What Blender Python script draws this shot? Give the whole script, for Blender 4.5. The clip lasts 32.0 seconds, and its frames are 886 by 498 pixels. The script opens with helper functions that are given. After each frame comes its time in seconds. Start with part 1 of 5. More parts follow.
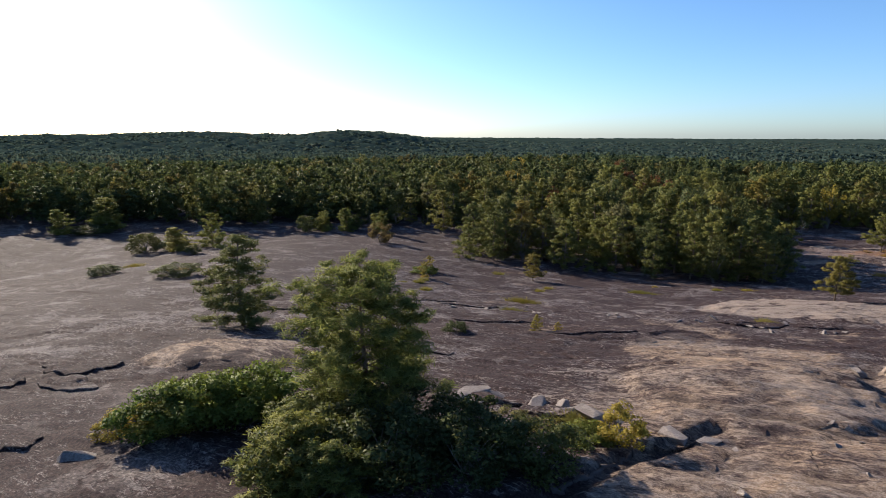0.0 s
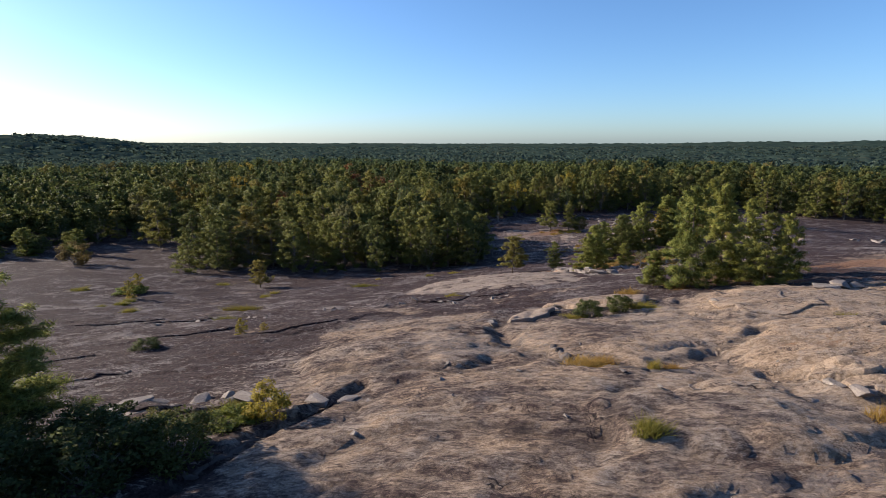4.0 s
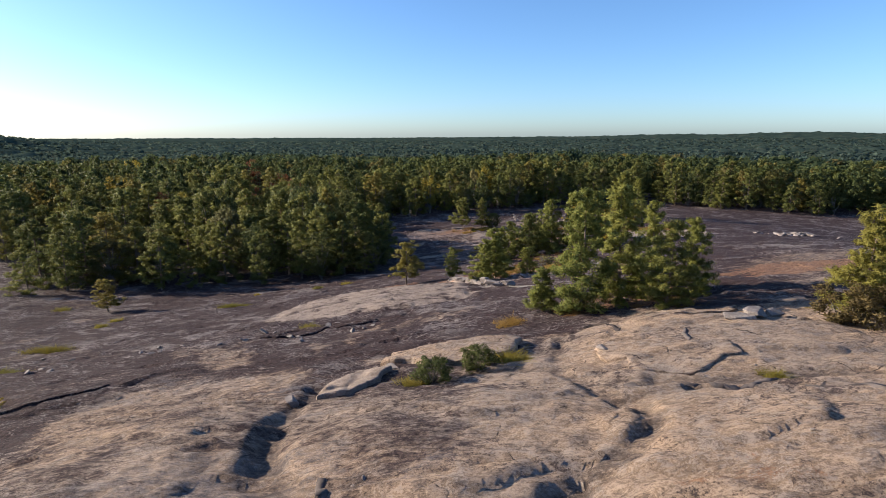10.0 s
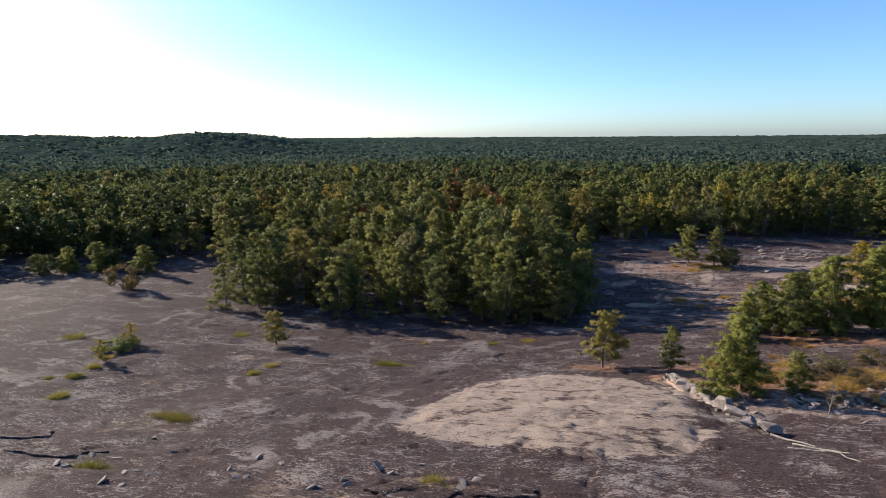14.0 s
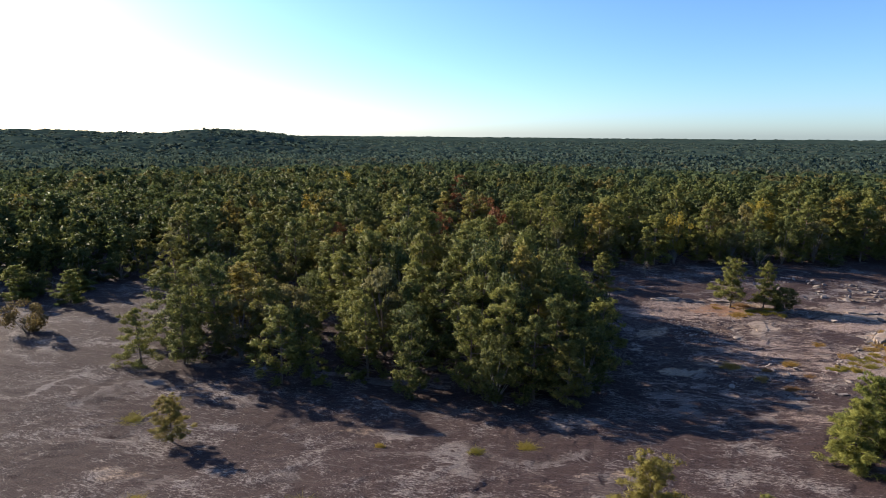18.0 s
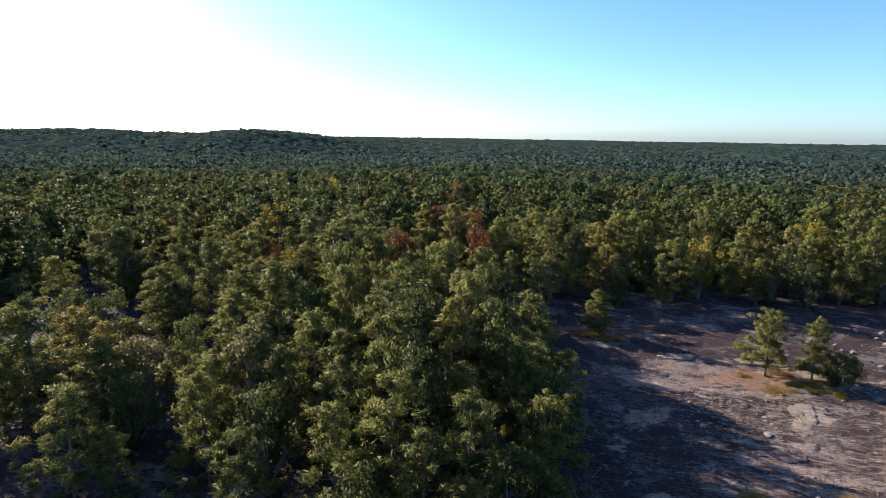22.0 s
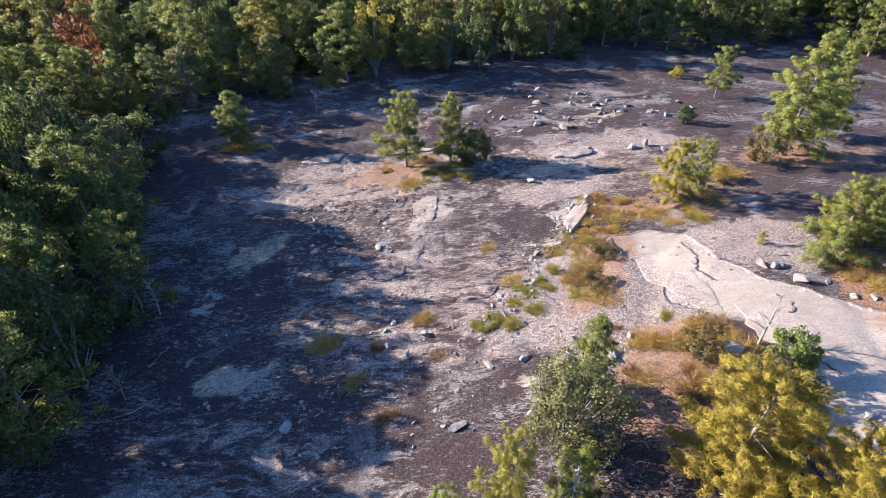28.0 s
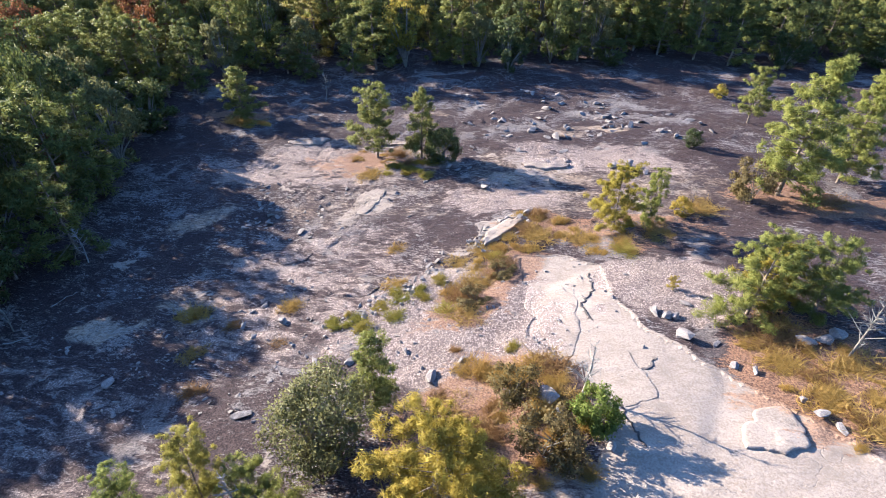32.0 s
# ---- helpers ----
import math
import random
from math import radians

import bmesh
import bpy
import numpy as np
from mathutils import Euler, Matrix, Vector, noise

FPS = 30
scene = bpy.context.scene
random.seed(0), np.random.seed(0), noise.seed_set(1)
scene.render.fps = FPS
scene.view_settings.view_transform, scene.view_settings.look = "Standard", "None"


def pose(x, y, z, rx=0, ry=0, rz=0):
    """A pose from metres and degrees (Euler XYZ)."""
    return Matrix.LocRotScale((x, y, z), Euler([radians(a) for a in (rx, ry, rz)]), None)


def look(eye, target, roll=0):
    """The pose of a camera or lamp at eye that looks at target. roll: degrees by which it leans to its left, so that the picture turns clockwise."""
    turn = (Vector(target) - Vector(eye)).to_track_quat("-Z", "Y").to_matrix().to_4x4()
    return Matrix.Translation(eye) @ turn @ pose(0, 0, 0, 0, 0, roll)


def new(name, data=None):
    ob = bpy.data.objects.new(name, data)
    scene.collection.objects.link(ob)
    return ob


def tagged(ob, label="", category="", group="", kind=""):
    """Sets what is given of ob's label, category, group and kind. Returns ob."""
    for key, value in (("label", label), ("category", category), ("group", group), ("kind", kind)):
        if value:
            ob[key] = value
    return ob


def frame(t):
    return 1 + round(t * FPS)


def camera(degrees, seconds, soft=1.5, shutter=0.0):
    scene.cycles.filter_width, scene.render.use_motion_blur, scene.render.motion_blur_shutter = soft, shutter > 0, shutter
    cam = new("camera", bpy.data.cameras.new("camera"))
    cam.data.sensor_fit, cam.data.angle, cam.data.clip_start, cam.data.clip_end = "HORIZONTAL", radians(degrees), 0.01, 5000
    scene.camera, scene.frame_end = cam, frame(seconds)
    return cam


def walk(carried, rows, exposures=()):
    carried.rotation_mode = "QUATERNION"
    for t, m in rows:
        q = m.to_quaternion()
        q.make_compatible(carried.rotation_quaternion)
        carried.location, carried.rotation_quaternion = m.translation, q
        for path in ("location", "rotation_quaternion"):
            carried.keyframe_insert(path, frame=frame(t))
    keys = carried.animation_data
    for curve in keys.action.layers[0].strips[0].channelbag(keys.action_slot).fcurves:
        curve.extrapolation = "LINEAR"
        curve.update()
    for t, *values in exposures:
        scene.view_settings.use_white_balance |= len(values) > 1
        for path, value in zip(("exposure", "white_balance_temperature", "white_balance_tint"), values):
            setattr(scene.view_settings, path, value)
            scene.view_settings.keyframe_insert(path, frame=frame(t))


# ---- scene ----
cam = camera(79.0, 32.0, soft=0.7)
PATH = [
    (0, (-5.157, -0.315, 29.37), (-6.137, 1.378, 28.955), 0.2),
    (0.5, (-5.189, -0.379, 29.362), (-6.144, 1.329, 28.949), 0.2),
    (1, (-5.196, -0.364, 29.259), (-5.823, 1.491, 28.85), -0.0),
    (1.5, (-5.205, -0.347, 29.104), (-5.517, 1.586, 28.699), -0.2),
    (2, (-4.772, -0.463, 28.981), (-5.032, 1.479, 28.579), -0.2),
    (2.5, (-3.924, -0.558, 28.9), (-4.173, 1.386, 28.501), -0.0),
    (3, (-2.903, -0.555, 28.826), (-3.14, 1.39, 28.428), 0.1),
    (3.5, (-1.78, -0.556, 28.85), (-2.007, 1.391, 28.453), 0.2),
    (4, (-0.665, -0.515, 28.987), (-0.77, 1.443, 28.593), 0.2),
    (4.5, (0.412, -0.444, 29.086), (0.396, 1.517, 28.695), 0.3),
    (6.5, (4.030, 0.706, 29.603), (4.151, 2.661, 29.199), 0.1),
    (7, (4.393, 1.578, 29.649), (4.522, 3.532, 29.243), 0.1),
    (7.5, (4.676, 2.736, 29.714), (4.811, 4.688, 29.306), 0.1),
    (8, (4.967, 4.141, 29.613), (5.109, 6.091, 29.204), 0.1),
    (8.5, (5.271, 5.703, 29.474), (5.418, 7.653, 29.064), -0.0),
    (9, (5.537, 7.396, 29.236), (5.688, 9.346, 28.826), -0.0),
    (9.5, (5.869, 9.276, 29.034), (6.022, 11.224, 28.623), -0.1),
    (10, (6.223, 11.325, 28.896), (6.376, 13.272, 28.482), -0.1),
    (10.5, (6.647, 13.528, 28.858), (6.797, 15.475, 28.441), -0.3),
    (11, (7.082, 15.873, 29.097), (7.225, 17.819, 28.679), -0.3),
    (11.5, (7.558, 18.348, 29.680), (7.515, 20.300, 29.258), -0.4),
    (12, (7.849, 21.330, 30.214), (7.573, 23.262, 29.793), -0.3),
    (12.5, (7.997, 24.113, 30.892), (7.573, 26.019, 30.470), -0.3),
    (13, (7.983, 26.806, 31.569), (7.442, 28.683, 31.151), -0.3),
    (13.5, (7.644, 29.507, 32.286), (7.064, 31.373, 31.866), -0.2),
    (14, (7.285, 32.227, 32.745), (6.683, 34.086, 32.328), -0.3),
    (14.5, (6.898, 35.091, 33.015), (6.284, 36.947, 32.599), -0.3),
    (16.5, (5.125, 47.648, 33.961), (4.489, 49.494, 33.531), 0.7),
    (17, (4.669, 50.964, 34.056), (4.031, 52.811, 33.633), 0.5),
    (17.5, (4.296, 54.528, 34.259), (3.657, 56.376, 33.838), 0.5),
    (18, (3.955, 58.241, 34.469), (3.316, 60.089, 34.049), 0.5),
    (18.5, (3.656, 62.063, 34.66), (3.014, 63.909, 34.238), 0.6),
    (19, (3.524, 65.939, 34.767), (2.89, 67.789, 34.347), 0.6),
    (19.5, (3.618, 69.858, 34.811), (3.002, 71.714, 34.392), 0.6),
    (20, (4.285, 73.872, 34.795), (3.677, 75.732, 34.379), 0.6),
    (20.5, (5.595, 77.977, 34.75), (4.989, 79.837, 34.336), 0.6),
    (21, (7.381, 82.137, 34.755), (6.771, 83.996, 34.341), 0.6),
    (21.5, (9.18, 86.103, 34.747), (8.572, 87.962, 34.332), 0.7),
    (22, (10.599, 89.876, 34.804), (9.825, 91.673, 34.388), 0.9),
    (22.5, (11.462, 93.476, 34.897), (10.173, 94.946, 34.475), 0.9),
    (23, (12.03, 96.741, 34.958), (10.761, 98.229, 34.537), 0.7),
    (23.5, (12.761, 99.633, 34.843), (11.656, 101.205, 34.291), 0.5),
    (24, (13.798, 102.494, 34.793), (12.808, 104.056, 34.031), 0.3),
    (24.5, (15.488, 105.224, 34.732), (14.558, 106.823, 33.974), 0.1),
    (25, (17.638, 107.702, 34.727), (17.077, 109.468, 33.974), 0.0),
    (25.5, (19.791, 109.318, 34.661), (19.541, 111.155, 33.909), -0.5),
    (27.5, (28.592, 111.821, 34.004), (28.566, 113.672, 33.245), -0.4),
    (28, (31.213, 112.415, 33.932), (31.209, 114.038, 32.764), -0.7),
    (28.5, (34.028, 112.918, 33.927), (34.041, 114.53, 32.742), -0.3),
    (29, (36.728, 113.138, 33.972), (36.751, 114.747, 32.784), -0.2),
    (29.5, (39.172, 113.235, 34.036), (39.109, 114.843, 32.848), -0.1),
    (30, (41.564, 113.346, 34.065), (41.318, 114.936, 32.877), -0.0),
    (30.5, (44.009, 113.716, 34.006), (43.7, 115.296, 32.82), -0.0),
    (31, (46.453, 114.353, 33.881), (46.119, 115.929, 32.696), -0.1),
    (31.5, (48.859, 115.163, 33.74), (48.504, 116.734, 32.555), -0.1),
    (32, (51.103, 116.087, 33.621), (50.729, 117.656, 32.437), 0.2),
]
EXPOSURES = ((0, 1.0, 6050, 10), (1.2, 0.92, 6050, 10), (9, 1.05, 6100, 10), (14, 1.2, 6100, 10), (19, 1.2, 6050, 10), (21.8, 1.25, 6000, 10), (22.4, 1.75, 5750, 8), (23.3, 1.75, 5650, 8), (24, 1.72, 5500, 7), (25.5, 1.66, 5500, 7), (28, 2.3, 5450, 8), (29, 2.42, 5420, 8), (32, 2.42, 5420, 8))
walk(cam, [(t, look(eye, target, roll)) for t, eye, target, roll in PATH], EXPOSURES)

# ---- world, sun and exposure ----
SUN_AZ, SUN_EL = 73.0, 19.4          # degrees: sun to the left of +y, and its height
world = bpy.data.worlds.new("world")
scene.world = world
world.use_nodes = True
wn = world.node_tree.nodes
sky = wn.new("ShaderNodeTexSky")
sky.sky_type = 'NISHITA'
sky.sun_disc = False
sky.sun_elevation = radians(SUN_EL)
sky.sun_rotation = radians(-SUN_AZ)
sky.air_density, sky.dust_density, sky.ozone_density = 0.85, 0.6, 5.0
wn["Background"].inputs[1].default_value = 0.10
world.node_tree.links.new(sky.outputs[0], wn["Background"].inputs[0])
sun = new("sun", bpy.data.lights.new("sun", 'SUN'))
sun.data.energy, sun.data.angle, sun.data.color = 5.0, radians(0.55), (1.0, 0.83, 0.62)
az, el = radians(SUN_AZ), radians(SUN_EL)
SUN_DIR = Vector((-math.sin(az) * math.cos(el), math.cos(az) * math.cos(el), math.sin(el)))
sun.matrix_world = look(SUN_DIR * 300, (0, 0, 0))


# ---- materials ----
class Nodes:
    """A small builder of node materials."""

    def __init__(self, name, rough=0.8, spec=0.3):
        self.mat = bpy.data.materials.new(name)
        self.mat.use_nodes = True
        self.n, self.l = self.mat.node_tree.nodes, self.mat.node_tree.links
        self.bsdf = self.n["Principled BSDF"]
        self.bsdf.inputs["Roughness"].default_value = rough
        self.bsdf.inputs["Specular IOR Level"].default_value = spec
        self.co = self.n.new("ShaderNodeTexCoord").outputs["Object"]

    def put(self, socket, value):
        if hasattr(value, "is_output"):
            self.l.new(value, socket)
        else:
            socket.default_value = value

    def mapped(self, scale=(1, 1, 1), rot=(0, 0, 0), co=None):
        m = self.n.new("ShaderNodeMapping")
        m.inputs["Scale"].default_value, m.inputs["Rotation"].default_value = scale, rot
        self.l.new(co or self.co, m.inputs["Vector"])
        return m.outputs[0]

    def noise(self, scale, detail=5, rough=0.55, warp=0.0, co=None):
        t = self.n.new("ShaderNodeTexNoise")
        t.inputs["Scale"].default_value, t.inputs["Detail"].default_value = scale, detail
        t.inputs["Roughness"].default_value, t.inputs["Distortion"].default_value = rough, warp
        self.l.new(co or self.co, t.inputs["Vector"])
        return t.outputs["Fac"]

    def warped(self, amount, scale, detail=3, co=None):
        """Coordinates pushed about by a noise, by up to amount metres."""
        t = self.n.new("ShaderNodeTexNoise")
        t.inputs["Scale"].default_value, t.inputs["Detail"].default_value = scale, detail
        self.l.new(co or self.co, t.inputs["Vector"])
        mid, far, out = (self.n.new("ShaderNodeVectorMath") for n in range(3))
        mid.operation, far.operation = 'SUBTRACT', 'SCALE'
        mid.inputs[1].default_value = (0.5, 0.5, 0.5)
        far.inputs["Scale"].default_value = amount
        self.l.new(t.outputs["Color"], mid.inputs[0])
        self.l.new(mid.outputs[0], far.inputs[0])
        self.l.new(co or self.co, out.inputs[0])
        self.l.new(far.outputs[0], out.inputs[1])
        return out.outputs[0]

    def voronoi(self, scale, feature='F1', co=None, out="Distance"):
        t = self.n.new("ShaderNodeTexVoronoi")
        t.feature = feature
        t.inputs["Scale"].default_value = scale
        self.l.new(co or self.co, t.inputs["Vector"])
        return t.outputs[out]

    def ramp(self, fac, lo, hi, a=0.0, b=1.0):
        r = self.n.new("ShaderNodeMapRange")
        r.interpolation_type = 'SMOOTHSTEP'
        for k, v in zip(range(1, 5), (lo, hi, a, b)):
            r.inputs[k].default_value = v
        self.put(r.inputs[0], fac)
        return r.outputs[0]

    def math(self, op, a, b=0.0):
        m = self.n.new("ShaderNodeMath")
        m.operation = op
        self.put(m.inputs[0], a)
        self.put(m.inputs[1], b)
        return m.outputs[0]

    def mix(self, fac, a, b, blend='MIX'):
        m = self.n.new("ShaderNodeMix")
        m.data_type, m.blend_type = 'RGBA', blend
        self.put(m.inputs[0], fac)
        for k, v in ((6, a), (7, b)):
            self.put(m.inputs[k], (*v, 1) if isinstance(v, tuple) else v)
        return m.outputs[2]

    def attr(self, name, out="Fac"):
        t = self.n.new("ShaderNodeAttribute")
        t.attribute_name = name
        return t.outputs[out]

    def random(self):
        return self.n.new("ShaderNodeObjectInfo").outputs["Random"]

    def island(self):
        return self.n.new("ShaderNodeNewGeometry").outputs["Random Per Island"]

    def bump(self, height, strength=0.5, distance=0.05):
        b = self.n.new("ShaderNodeBump")
        b.inputs["Strength"].default_value, b.inputs["Distance"].default_value = strength, distance
        self.l.new(height, b.inputs["Height"])
        self.l.new(b.outputs[0], self.bsdf.inputs["Normal"])

    def done(self, color):
        self.put(self.bsdf.inputs["Base Color"], color)
        return self.mat


def foliage_material(name, shades, pale=0.25, through_leaf=0.42, gloss=0.2):
    """Leaves: three shades that vary from tree to tree and from spray to spray; light also passes through them."""
    k = Nodes(name, 0.7, gloss)
    whole = k.math('FRACT', k.math('ADD', k.random(), k.attr("tint")))
    leaf = k.island()
    col = k.mix(k.ramp(whole, 0.1, 0.6), shades[0], shades[1])
    col = k.mix(k.ramp(whole, 0.82, 0.97, 0, 0.85), col, shades[2])
    col = k.mix(k.ramp(leaf, 0.55, 1.0, 0.0, pale), col, shades[3])
    dark = k.mix(0.55, col, (0.0, 0.0, 0.0))
    col = k.mix(k.ramp(leaf, 0.0, 0.35, 0.6, 0.0), col, dark)
    tr = k.n.new("ShaderNodeBsdfTranslucent")
    k.l.new(col, tr.inputs["Color"])
    m = k.n.new("ShaderNodeMixShader")
    m.inputs[0].default_value = through_leaf
    k.l.new(k.bsdf.outputs[0], m.inputs[1])
    k.l.new(tr.outputs[0], m.inputs[2])
    k.l.new(m.outputs[0], k.n["Material Output"].inputs["Surface"])
    return k.done(col)


def bark_material(name, a, b):
    k = Nodes(name, 0.95, 0.1)
    g = k.noise(9, 6, 0.7, 0.4, co=k.mapped((1, 1, 0.25)))
    k.bump(g, 0.8, 0.03)
    return k.done(k.mix(k.ramp(g, 0.35, 0.65), a, b))


PINE = foliage_material("pine_needles", ((0.096, 0.112, 0.032), (0.144, 0.152, 0.038), (0.21, 0.165, 0.040), (0.34, 0.30, 0.08)), pale=0.4, through_leaf=0.4)
OAK = foliage_material("oak_leaves", ((0.056, 0.073, 0.026), (0.088, 0.102, 0.030), (0.145, 0.110, 0.030), (0.22, 0.20, 0.055)))
SILVER = foliage_material("grey_green_leaves", ((0.13, 0.125, 0.05), (0.155, 0.145, 0.055), (0.17, 0.15, 0.055), (0.34, 0.31, 0.15)))
RED = foliage_material("reddened_leaves", ((0.15, 0.055, 0.025), (0.16, 0.07, 0.03), (0.14, 0.05, 0.02), (0.22, 0.10, 0.05)))
GOLD = foliage_material("yellowing_leaves", ((0.25, 0.20, 0.03), (0.28, 0.22, 0.035), (0.30, 0.20, 0.03), (0.42, 0.36, 0.07)))
VINE = foliage_material("vine_leaves", ((0.085, 0.125, 0.025), (0.125, 0.155, 0.03), (0.21, 0.18, 0.03), (0.27, 0.29, 0.06)))
LIME = foliage_material("sunny_pine_needles", ((0.135, 0.156, 0.038), (0.185, 0.192, 0.044), (0.25, 0.21, 0.045), (0.38, 0.36, 0.10)), pale=0.45, through_leaf=0.48)
# Pine needles darkened: the shade of the middle-distance wood is put into the colour.
SHADEDPINE = foliage_material("shaded_pine_needles", ((0.061, 0.084, 0.032), (0.098, 0.120, 0.038), (0.15, 0.130, 0.038), (0.24, 0.22, 0.068)))
BROWN = foliage_material("olive_brown_leaves", ((0.115, 0.085, 0.035), (0.14, 0.105, 0.04), (0.17, 0.09, 0.035), (0.24, 0.19, 0.08)))
GRASS = foliage_material("dry_grass", ((0.30, 0.19, 0.055), (0.36, 0.23, 0.06), (0.32, 0.18, 0.05), (0.50, 0.36, 0.12)))
TUFT = foliage_material("yellow_green_grass", ((0.20, 0.18, 0.035), (0.26, 0.21, 0.04), (0.30, 0.22, 0.045), (0.42, 0.35, 0.09)))
HEATH = foliage_material("rust_brown_brush", ((0.20, 0.11, 0.045), (0.23, 0.13, 0.05), (0.18, 0.10, 0.04), (0.34, 0.21, 0.09)))
# Distant leaves: a little of the haze is put into their colour.
FARWOOD = foliage_material("haze_tinted_leaves", ((0.048, 0.070, 0.040), (0.076, 0.098, 0.046), (0.13, 0.105, 0.044), (0.13, 0.145, 0.066)), pale=0.35, gloss=0.0)
BARK = bark_material("pine_bark", (0.10, 0.075, 0.055), (0.22, 0.17, 0.13))
GREYBARK = bark_material("grey_bark", (0.10, 0.088, 0.075), (0.23, 0.205, 0.175))
DEADWOOD = bark_material("bleached_dead_wood", (0.19, 0.165, 0.145), (0.34, 0.31, 0.275))
YELLOWPINE = foliage_material("yellowing_needles", ((0.27, 0.20, 0.03), (0.31, 0.235, 0.035), (0.34, 0.22, 0.03), (0.48, 0.38, 0.08)))
# Two bluer leaf colours, with more of the distance haze tinted into them.
HAZEWOOD = foliage_material("haze_tinted_far_leaves", ((0.052, 0.078, 0.062), (0.076, 0.102, 0.072), (0.11, 0.108, 0.068), (0.115, 0.14, 0.092)), pale=0.3, gloss=0.0)
HAZY = foliage_material("haze_tinted_farthest_leaves", ((0.050, 0.078, 0.066), (0.070, 0.100, 0.080), (0.086, 0.102, 0.078), (0.092, 0.122, 0.10)), pale=0.3, gloss=0.0)


def rock_material():
    """Bare granite: tan, grey and pale sheets, dark purple-brown moss and lichen, rust-coloured needles and gravel."""
    k = Nodes("weathered_granite", 0.92, 0.12)
    tan, pale, soil, grit = (k.attr(n) for n in ("tan", "pale", "soil", "grit"))
    worn = k.attr("gutter")
    n0 = k.noise(0.13, 3, 0.5, 0.6)
    streak = k.mapped((0.32, 1.0, 1.0), (0, 0, 0.12))
    n1 = k.noise(0.38, 9, 0.7, 0.7, co=k.mapped((0.6, 1, 1), (0, 0, 0.3)))
    n2 = k.noise(2.1, 8, 0.74, 0.4, co=streak)
    n3 = k.noise(7.0, 7, 0.72)
    n4 = k.noise(34.0, 4, 0.7)
    # fine streaks along the lie of the rock
    f1 = k.noise(3.4, 9, 0.76, 0.5, co=k.mapped((0.5, 1.15, 1), (0, 0, 0.16)))
    f2 = k.noise(13.0, 6, 0.75, 0.3, co=k.mapped((0.35, 1.2, 1), (0, 0, 0.05)))
    off1, off2, off3, offf1, offf2 = (k.math('SUBTRACT', n, 0.5) for n in (n1, n2, n3, f1, f2))

    def total(*terms):
        out = terms[0]
        for value, weight in terms[1:]:
            out = k.math('ADD', out, k.math('MULTIPLY', value, weight))
        return out
    # moss beds, dark against the grey rock between them
    dark = k.mix(k.ramp(n3, 0.40, 0.62), (0.024, 0.016, 0.017), (0.082, 0.053, 0.050))
    grey = k.mix(k.ramp(n3, 0.38, 0.64), (0.13, 0.112, 0.108), (0.35, 0.30, 0.275))
    moss = total(f1, (off1, 0.55), (off2, 0.3), (offf2, 0.7), (k.math('SUBTRACT', n0, 0.5), 0.5))
    col = k.mix(k.ramp(moss, 0.56, 0.63, 0, 0.95), dark, grey)
    # bands that wind along the slope where water has run
    low = k.noise(0.045, 2, 0.45, 0.8, co=k.mapped((1, 1, 0)))
    bands = k.math('SINE', total(k.math('MULTIPLY', low, 42.0), (n1, 11.0), (n2, 5.0)))
    where = k.ramp(k.noise(0.09, 3, 0.5), 0.50, 0.64)
    col = k.mix(k.math('MULTIPLY', k.ramp(bands, 0.35, 0.8, 0, 0.65), where), col, grey)
    col = k.mix(k.math('MULTIPLY', k.ramp(bands, -0.85, -0.4, 0.85, 0), where), col, dark)
    col = k.mix(k.ramp(total(n2, (off1, -0.6)), 0.60, 0.67, 0, 0.45), col, (0.25, 0.22, 0.215))
    # tan bare rock: sandy where it is clean, grey where lichen grows, with sooty scribbles and cracks
    bent = k.warped(1.1, 0.9, 4)
    m1 = k.noise(0.55, 10, 0.72, 0.5, co=bent)
    m2 = k.noise(3.2, 9, 0.78, 0.7, co=k.mapped((0.7, 1.2, 1), (0, 0, -0.4)))
    m3 = k.noise(15.0, 5, 0.75)
    offm2, offm3 = k.math('SUBTRACT', m2, 0.5), k.math('SUBTRACT', m3, 0.5)
    sand = k.mix(k.ramp(total(m2, (offm3, 0.7)), 0.40, 0.60), (0.27, 0.188, 0.125), (0.52, 0.378, 0.268))
    sand = k.mix(k.ramp(n0, 0.42, 0.58, 0, 0.6), sand, k.mix(k.ramp(m2, 0.4, 0.6), (0.25, 0.188, 0.142), (0.44, 0.348, 0.275)))
    ash = k.mix(k.ramp(total(m2, (offm3, 0.9)), 0.40, 0.60), (0.10, 0.087, 0.082), (0.34, 0.29, 0.255))
    warm = k.mix(k.ramp(total(m1, (offm2, 0.55), (offm3, 0.25)), 0.46, 0.62, 0, 0.62), sand, ash)
    scribble = total(m2, (offm3, 0.8), (off1, 0.7))
    warm = k.mix(k.ramp(scribble, 0.345, 0.39, 0.8, 0), warm, (0.062, 0.048, 0.046))
    warm = k.mix(k.ramp(total(n1, (offm2, 0.7)), 0.35, 0.42, 0.7, 0), warm, k.mix(k.ramp(m3, 0.4, 0.6), (0.05, 0.036, 0.034), (0.15, 0.11, 0.10)))
    crack = k.voronoi(0.34, 'DISTANCE_TO_EDGE', co=k.warped(1.6, 0.7, 6))
    open_ = k.ramp(k.noise(0.45, 4, 0.6), 0.57, 0.63)
    line = k.math('MULTIPLY', k.ramp(crack, 0.003, 0.013, 1, 0), open_)
    warm = k.mix(line, warm, (0.03, 0.024, 0.022))
    warm = k.mix(k.ramp(total(f1, (offf2, 0.8)), 0.34, 0.52, 0.58, 0.0), warm, (0.085, 0.066, 0.058))
